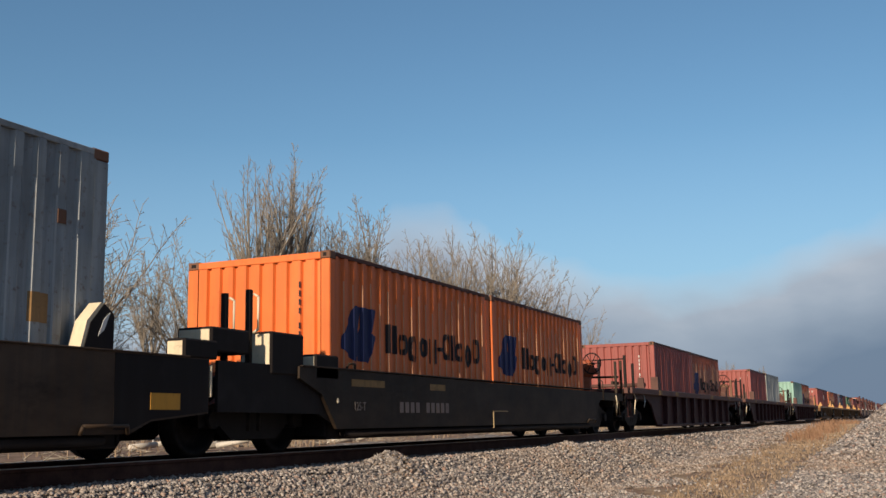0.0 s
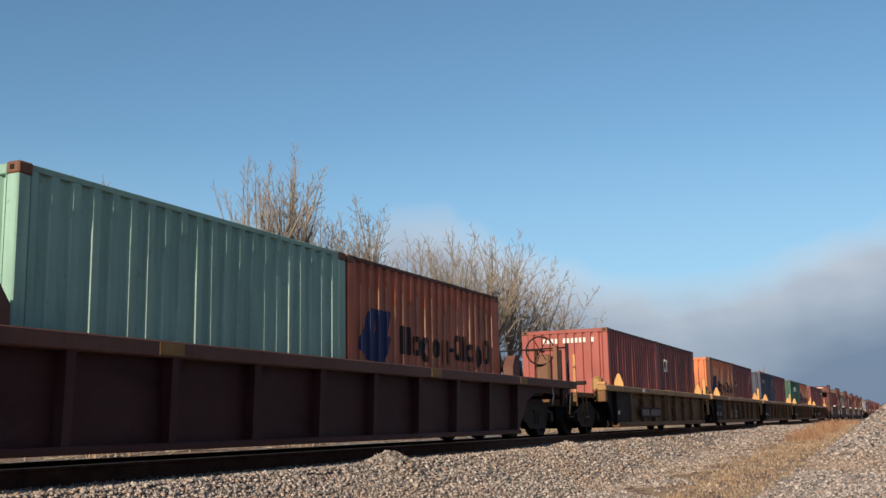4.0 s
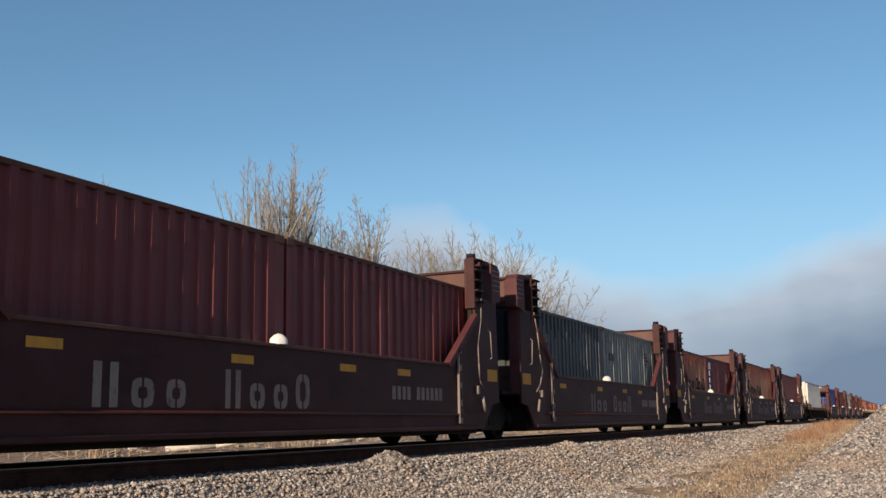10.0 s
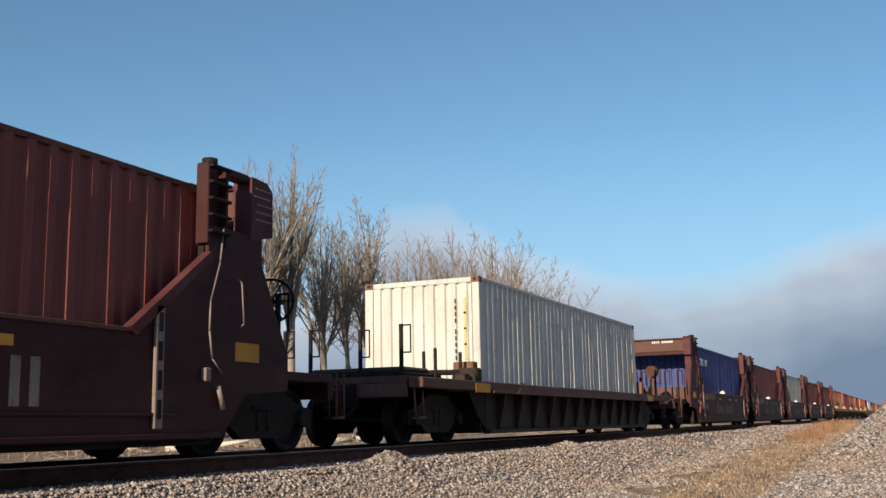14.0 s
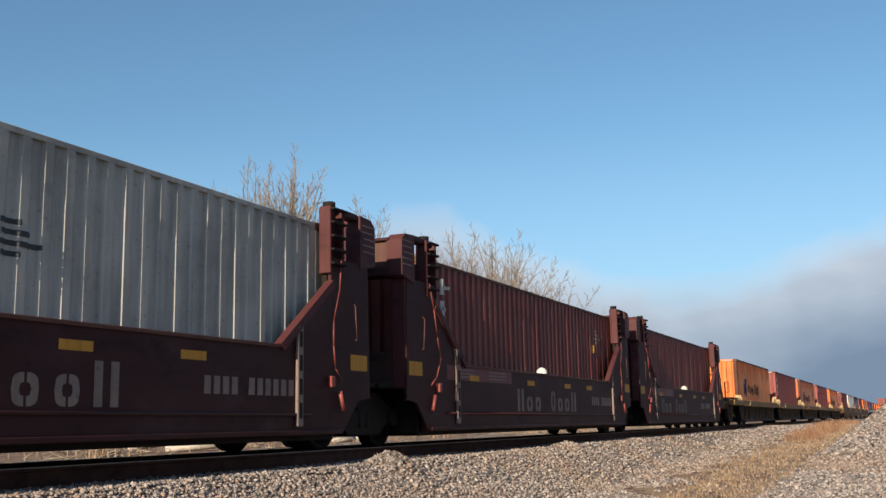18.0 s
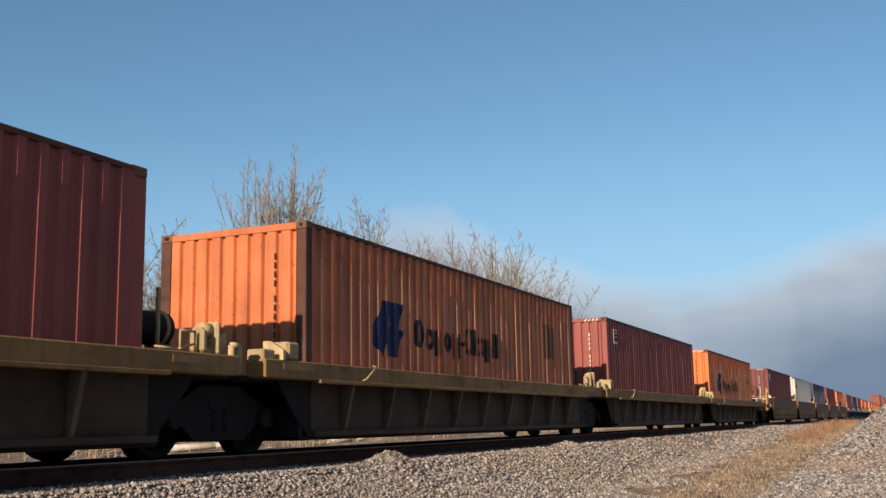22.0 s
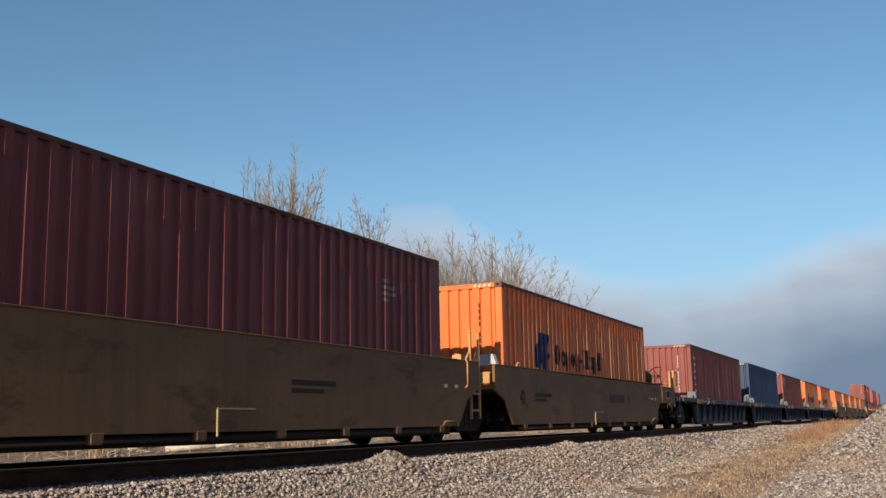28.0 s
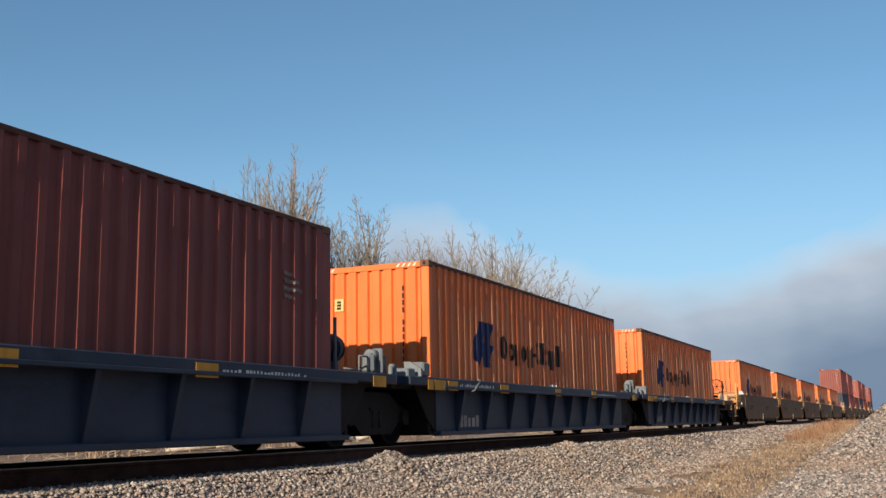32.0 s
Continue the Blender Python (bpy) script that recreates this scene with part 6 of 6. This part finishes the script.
KINDS = [(11, 15.0, "tall bare tree with a pointed crown over a forked trunk", 4, 0.38, 0.20, 0.64, 0.26, 1.1, 0.0105, 0.055, 2.4),
         (23, 15.0, "tall bare tree with long upright fanning limbs", 5, 0.32, 0.28, 0.6, 0.22, 1.0, 0.0105, 0.055, 0.6),
         (37, 12.0, "bare tree with a rounded brown crown of dense twigs", 6, 0.26, 0.42, 0.7, 0.25, 1.0, 0.012, 0.07, 0.7),
         (52, 9.0, "low bare tree with spreading crooked branches", 4, 0.22, 0.55, 0.85, 0.30, 1.05, 0.010, 0.10, 0.35),
         (61, 14.0, "bare tree with a grey trunk and upswept limbs", 5, 0.34, 0.36, 0.7, 0.26, 1.0, 0.012, 0.08, 0.9),
         (78, 12.0, "slender bare tree with a narrow pointed crown", 3, 0.3, 0.16, 0.7, 0.27, 1.05, 0.012, 0.06, 2.2)]
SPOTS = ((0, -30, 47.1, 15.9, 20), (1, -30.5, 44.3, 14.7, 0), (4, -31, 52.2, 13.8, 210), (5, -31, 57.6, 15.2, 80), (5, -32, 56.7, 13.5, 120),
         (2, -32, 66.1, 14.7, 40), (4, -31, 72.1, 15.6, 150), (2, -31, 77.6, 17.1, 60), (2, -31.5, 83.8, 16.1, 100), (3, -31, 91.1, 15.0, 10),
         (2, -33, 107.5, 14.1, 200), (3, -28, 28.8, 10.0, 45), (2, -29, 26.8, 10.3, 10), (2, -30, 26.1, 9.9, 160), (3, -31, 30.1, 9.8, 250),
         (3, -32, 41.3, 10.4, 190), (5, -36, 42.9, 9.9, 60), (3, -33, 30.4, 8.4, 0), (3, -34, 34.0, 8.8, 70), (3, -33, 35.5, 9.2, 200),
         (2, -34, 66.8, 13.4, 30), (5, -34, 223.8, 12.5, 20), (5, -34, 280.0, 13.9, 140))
grown = {}
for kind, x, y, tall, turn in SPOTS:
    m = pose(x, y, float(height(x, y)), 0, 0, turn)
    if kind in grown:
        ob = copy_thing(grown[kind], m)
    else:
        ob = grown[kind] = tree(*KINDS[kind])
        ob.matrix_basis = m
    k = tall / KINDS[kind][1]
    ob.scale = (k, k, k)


def shrub(seed):
    rng = random.Random(seed)
    s = Shape()
    for _ in range(46):
        a, w = rng.uniform(0, 6.28), rng.uniform(0.1, 0.5)
        p = Vector((rng.gauss(0, 0.7), rng.gauss(0, 0.7), 0))
        d = Vector((math.cos(a) * w, math.sin(a) * w, 1)).normalized()
        r = 0.016
        for i in range(4):
            q = p + d * rng.uniform(0.4, 0.75)
            s.rod(p, q, r, 3, r * 0.7, False)
            for _ in range(3):
                t = (d + Vector((rng.gauss(0, 0.5), rng.gauss(0, 0.5), rng.gauss(0, 0.3)))).normalized()
                s.spike(q, q + t * rng.uniform(0.3, 0.8), r * 0.7)
            d = (d + Vector((rng.gauss(0, 0.25), rng.gauss(0, 0.25), 0.1))).normalized()
            p, r = q, r * 0.75
    ob = new("shrub")
    part("stem_clump", s, "twig", ob)
    return tagged(ob, "leafless brown brush under the trees", "shrub", "bare brush")


bush = shrub(5)
bush.matrix_basis = pose(-27, 30, float(height(-27, 30)) - 0.05)
for i in range(26):
    y = 20 + 4.2 * i + R.uniform(-1, 1)
    x = -26 - R.uniform(0, 9)
    b = copy_thing(bush, pose(x, y, float(height(x, y)) - 0.05, 0, 0, R.uniform(0, 360)))
    k = R.uniform(1.2, 2.0) if y < 48 else R.uniform(0.6, 1.05)
    b.scale = (k, k, k * R.uniform(0.8, 1.2))


# ---- the train ----
PROTO = {}


def wagon(q, label, make, *args, **kw):
    key = (make, args, tuple(sorted(kw.items())))
    if key in PROTO:
        ob = copy_thing(PROTO[key], Matrix.Identity(4))
    else:
        ob = PROTO[key] = make(*args, **kw)
    tagged(ob, label, "rail wagon", "wagons of the train")
    MOVING.append((ob, q, 0.0, 0.0))
    return ob


DARK_L = "grimy dark brown articulated well wagon on rails"
BROWN_L = "dark brown single well wagon with open end platforms"
YELLOW_L = "yellow topped articulated well wagon with panelled sides"
TALL_L = "dark red brown well wagon with tall portal ends"
TAN_L = "tan articulated well wagon with ribbed lower sides"
OCHRE_L = "ochre articulated well wagon with smooth sides"
BLUE_L = "blue grey articulated well wagon with ribbed sides"

wagon(1.87, "grimy brown articulated well wagon on rails", smooth_car, "car_mud", False, False, zt=1.1, light="car_dark")
wagon(18.55, DARK_L, smooth_car, "car_dark", False, True, zt=1.1, light="car_dark")
for c in (38.9, 60.8, 82.2):
    wagon(c, BROWN_L, brown_car)
for i in range(5):
    w = wagon(102.6 + 15.62 * i, YELLOW_L, panelled_car, i == 0, i == 4, bare=i == 1)
    if i == 1:
        tagged_car = w
graffiti(tagged_car, 1.432, -6.0, -4.85, 0.4, 0.95, 4, 4)
for i in range(5):
    w = wagon(184.5 + 15.35 * i, TALL_L, bulkhead_car, i == 0, i == 4, sign=True, word=(-1.6, 0.0, 0.0, 0.0, 1.7)[i], number=(2.6, 3.2, 3.2, 3.2, -5.2)[i])
    if i == 3:
        tagged_car = w
graffiti(tagged_car, 1.458, -3.6, -1.1, 0.4, 1.2, 8, 6)
wagon(266.6, "dark brown well wagon with ribbed lower sides", ribbed_car, "car_dark", "car_rust", True, True, zt=1.09, zc=0.92, light="car_dark")
for i in range(5):
    wagon(287.3 + 15.3 * i, TALL_L, bulkhead_car, i == 0, i == 4, sign=True, variant=1, word=(0.0, 0.0, 0.0, 0.0, -2.2)[i], number=(-5.85, 3.2, 3.2, 3.2, 2.4)[i])
for i in range(5):
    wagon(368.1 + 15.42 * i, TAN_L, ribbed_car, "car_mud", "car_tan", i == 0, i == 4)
for i in range(5):
    wagon(449.2 + 15.29 * i, OCHRE_L, smooth_car, "car_ochre", i == 0, i == 4, pipes=i < 2)
for i in range(5):
    wagon(530.0 + 15.37 * i, BLUE_L, ribbed_car, "car_blue", "car_blue", i == 0, i == 4, zt=1.09, zc=0.95, light="worn_grey")
for i in range(5):
    wagon(611.5 + 15.3 * i, OCHRE_L, smooth_car, "car_ochre", i == 0, i == 4)
for i in range(7):
    wagon(694.5 + 15.3 * i + 5 * (i // 5), OCHRE_L, smooth_car, "car_ochre", i % 5 == 0, i % 5 == 4)


def pair(c, first, second):
    for e, (colour, label, *rest) in ((-1, first), (1, second)):
        kw = rest[0] if rest else {}
        container(c + e * 3.07, L20, STD, colour, label, **kw)


def plate_marks(y0, y1, z0, z1):
    """A small framed emblem: pale edge, dark field, two yellow strokes."""
    h = z1 - z0
    return (("patch", y0, y1, z0, z1, "lettering"), ("patch", y0 + 0.025, y1 - 0.025, z0 + 0.16 * h, z1 - 0.03, "navy"),
            ("patch", y0 + 0.09, y1 - 0.10, z0 + 0.42 * h, z0 + 0.54 * h, "signal"), ("patch", y0 + 0.11, y1 - 0.06, z0 + 0.68 * h, z0 + 0.8 * h, "signal"))


HL20 = dict(marks=(("emblem", -2.56, 1.27, 1.0), ("word", -1.28, 2.5, 1.45, 0.45, "ink", WORD)), number=(3, "ink"))
HL40 = dict(marks=(("emblem", -4.08, 1.38, 1.06), ("word", -2.68, 1.06, 1.58, 0.48, "ink", WORD), ("patch", 0.2, 0.75, 1.12, 1.16, "lettering")), number=(3, "ink"), stripes=True)
OR_L = "orange corrugated container with blue emblem and dark lettering bars"
PLACARD = (-WIDE + 0.28, -WIDE + 0.52, 2.02, 2.46, "pale_yellow")
WHITE_N = (1, "lettering")

container(1.87, L40, HC, "pale", "pale blue grey corrugated container with rust stains", marks=(("patch", 5.15, 5.41, 1.30, 1.58, "car_yellow"), ("patch", 5.45, 5.6, 2.27, 2.41, "casting")))
pair(18.55, ("orange", OR_L, HL20), ("orange", OR_L, dict(HL20, aside=0.03)))
pair(38.9, ("red", "dull red corrugated container with white number column", dict(number=WHITE_N)), ("orange_dull", "dull orange container with blue emblem", HL20))
pair(60.8, ("red", "dull red corrugated container with white number column", dict(number=WHITE_N)), ("grey", "weathered grey corrugated container", dict(aside=0.03, marks=(("patch", -2.2, -1.3, 2.0, 2.4, "pale"),))))
pair(82.2, ("teal", "pale teal corrugated container", {}), ("orange_dull", "dull orange container with dark lettering bars", HL20))
pair(102.6, ("red", "red corrugated container with a row of white marks", dict(number=(0, "lettering"))), ("brown_red", "brown red container with white letter bars", dict(marks=(("word", -2.46, -1.6, 1.87, 0.42, "lettering", CAPS[:3]),))))
pair(118.35, ("orange_old", OR_L, HL20), ("maroon", "maroon container with white upright letter bars", dict(marks=(("column", -2.6, -2.26, 1.66, 2.5, "lettering", 3), ("data", 1.9, 2.3, "faded")))))
pair(134.0, ("navy", "navy blue container with white letter bars", dict(marks=(("word", -2.24, -1.33, 2.2, 0.26, "lettering", SIX), ("patch", -2.6, -2.3, 2.25, 2.42, "orange_sign"), ("data", 1.92, 2.4, "faded")), number=WHITE_N)), ("maroon", "maroon corrugated container with faded marks", dict(marks=(("data", 2.0, 2.3, "faded"),))))
pair(149.6, ("green", "dark green container with white letter bars", dict(marks=(("word", -0.85, 0.68, 2.08, 0.3, "lettering", CAPS),), number=WHITE_N, placard=(-0.55, -0.15, 1.85, 2.1, "lettering"))), ("orange_old", OR_L, HL20))
pair(165.15, ("maroon", "maroon corrugated container with white number column", dict(number=WHITE_N, marks=(("column", -2.6, -2.35, 2.1, 2.5, "faded", 2), ("data", 2.0, 2.4, "faded")))), ("maroon", "maroon corrugated container with white marks", dict(marks=(("word", 2.0, 2.6, 2.3, 0.15, "lettering", CAPS[:4]), ("data", 2.3, 2.1, "faded")))))
pair(184.5, ("maroon", "maroon container with a pale emblem plate", dict(marks=(("patch", -2.72, -2.4, 1.95, 2.4, "faded"),))), ("maroon", "maroon corrugated container with dents", {}))
pair(199.9, ("slate", "dark blue grey container with faded letter bars", dict(marks=(("word", -2.2, -1.4, 2.1, 0.2, "faded", CAPS[:4]),))), ("steel", "weathered pale grey corrugated container", dict(marks=(("patch", -2.4, -1.9, 1.95, 2.15, "slate"), ("data", 1.6, 2.3, "ink")))))
pair(215.2, ("orange_dull", OR_L, HL20), ("maroon", "maroon container with white and blue letter marks", dict(marks=(("patch", -2.45, -2.05, 2.32, 2.6, "lettering"), ("patch", -2.47, -2.03, 1.42, 2.3, "logo_blue"), ("column", -2.4, -2.12, 1.45, 2.28, "lettering", 3), ("data", 1.8, 2.2, "faded")))))
container(230.55, L40, HC, "orange_dull", OR_L, **HL40)
container(245.9, L40, HC, "brown_red", "brown red corrugated container", stripes=True, marks=(("data", -5.2, 2.5, "faded"),))
container(266.6, L40, HC, "white", "weathered white corrugated container with yellow marks", number=(2, "ink"), stripes=True, placard=(0.9, 0.95, 1.3, 2.5, "pale_yellow"), marks=(("patch", 5.44, 5.64, 1.46, 1.78, "signal"), ("patch", 5.44, 5.56, 2.24, 2.38, "signal")))
container(287.3, L40, HC, "royal", "royal blue container with white letter bars", stripes=True, marks=(("word", -4.71, -2.56, 2.38, 0.42, "lettering", SIX), ("patch", -5.49, -4.91, 2.45, 2.68, "orange_sign")))
container(302.6, L40, HC, "brown_red", "brown red corrugated container", marks=(("data", 4.6, 2.4, "faded"),))
container(317.9, L40, HC, "grey", "weathered grey corrugated container with stains", marks=(("patch", -5.3, -4.2, 2.35, 2.62, "slate"), ("data", 0.5, 2.2, "slate")))
container(333.2, L40, HC, "brown_red", "brown red container with white upright letters", marks=(("column", -5.15, -4.8, 1.7, 2.86, "lettering", 3), ("data", 4.5, 2.6, "faded"), ("patch", 4.2, 4.5, 2.05, 2.25, "signal")))
container(348.5, L40, HC, "brown_red", "brown red container with a pale emblem plate", marks=(("patch", -5.5, -5.15, 1.6, 2.5, "faded"),))
container(368.1, L40, HC, "yellow_orange", OR_L, **HL40)
container(383.5, L40, HC, "red", "red container with white letter marks", number=WHITE_N, stripes=True, placard=(-1.0, -0.25, 2.25, 2.55, "lettering"), marks=(("column", -5.42, -5.1, 1.6, 2.77, "lettering", 3),))
container(398.95, L40, HC, "orange_old", OR_L, marks=HL40["marks"] + (("patch", 3.9, 4.6, 1.75, 2.5, "casting"),), number=(3, "ink"))
container(414.3, L40, HC, "red", "red container with white number column and yellow placard", number=WHITE_N, stripes=True, placard=PLACARD, marks=plate_marks(-5.40, -5.0, 2.44, 2.84))
container(429.75, L40, HC, "orange", OR_L, marks=HL40["marks"] + (("patch", 4.6, 4.95, 2.0, 2.3, "casting"), ("data", 4.6, 2.55, "faded")), number=(3, "ink"), stripes=True, placard=(-0.62, -0.44, 2.1, 2.32, "pale_yellow"))
container(449.2, L40, HC, "maroon", "maroon container with white number column and yellow placard", number=WHITE_N, stripes=True, placard=PLACARD, marks=plate_marks(-5.40, -5.0, 2.44, 2.84) + (("data", 4.8, 2.4, "faded"),))
container(464.5, L40, HC, "white", "dirty white corrugated container with rust spots", marks=(("patch", -5.5, -4.6, 2.35, 2.62, "casting"),), placard=(-0.7, -0.45, 2.0, 2.3, "casting"))
container(479.8, L40, HC, "slate_blue", "dark blue corrugated container with white number column", number=WHITE_N, marks=(("data", 4.6, 2.5, "faded"),))
container(495.05, L40, HC, "maroon", "maroon container with white number columns and striped header", number=WHITE_N, stripes=True, marks=(("data", 4.0, 2.5, "faded"),))
container(510.3, L40, HC, "orange", OR_L, **HL40)
container(530.0, L40, HC, "brick", "brick red container with white upright letter bars", number=WHITE_N, stripes=True, placard=(-0.72, -0.52, 2.2, 2.42, "pale_yellow"), marks=(("column", -5.5, -5.17, 1.25, 2.72, "lettering", 6),))
container(545.3, L40, HC, "blue", "blue container with white number column", number=WHITE_N, stripes=True, marks=(("data", -5.0, 2.0, "logo_blue"),))
container(560.6, L40, HC, "brick", "brick red container with white number column and yellow placard", number=WHITE_N, stripes=True, placard=PLACARD, marks=plate_marks(-5.40, -5.0, 2.44, 2.84) + (("data", 4.9, 2.3, "faded"),))
container(576.1, L40, HC, "orange", OR_L, placard=(-0.62, -0.44, 2.1, 2.32, "pale_yellow"), **HL40)
container(591.5, L40, HC, "orange", OR_L, **HL40)
for i in range(5):
    container(611.5 + 15.3 * i, L40, HC, "orange", OR_L, **HL40)
for i in range(7):
    c = 694.5 + 15.3 * i + 5 * (i // 5)
    lower = container(c, L40, HC, ("navy", "red", "maroon")[i % 3], "dark corrugated container in a well wagon")
    MOVING[-1] = (lower, c, FLOOR, 0.0)
    if i % 3 != 2:
        upper = container(c, L40, HC, ("brick", "red")[i % 2], "red corrugated container stacked on another container", number=WHITE_N, stripes=True)
        MOVING[-1] = (upper, c, FLOOR + HC, 0.0)


# ---- what moves ----
def motions():
    for ob, q, z, aside in MOVING:
        walk(ob, [(0, pose(TRACK + aside, q, z)), (32, pose(TRACK + aside, q - V * 32, z))])
    turn = math.degrees(V / WHEEL_R)
    rows = [(i / FPS, pose(0, 0, 0, turn * i / FPS)) for i in range(32 * FPS + 1)]
    first = None
    for o in list(scene.objects):
        if not o.name.startswith("wheelset"):
            continue
        if first is None:
            walk(o, rows)
            first = o.animation_data
        else:
            o.rotation_mode = "QUATERNION"
            keys = o.animation_data_create()
            keys.action, keys.action_slot = first.action, first.action_slot


motions()
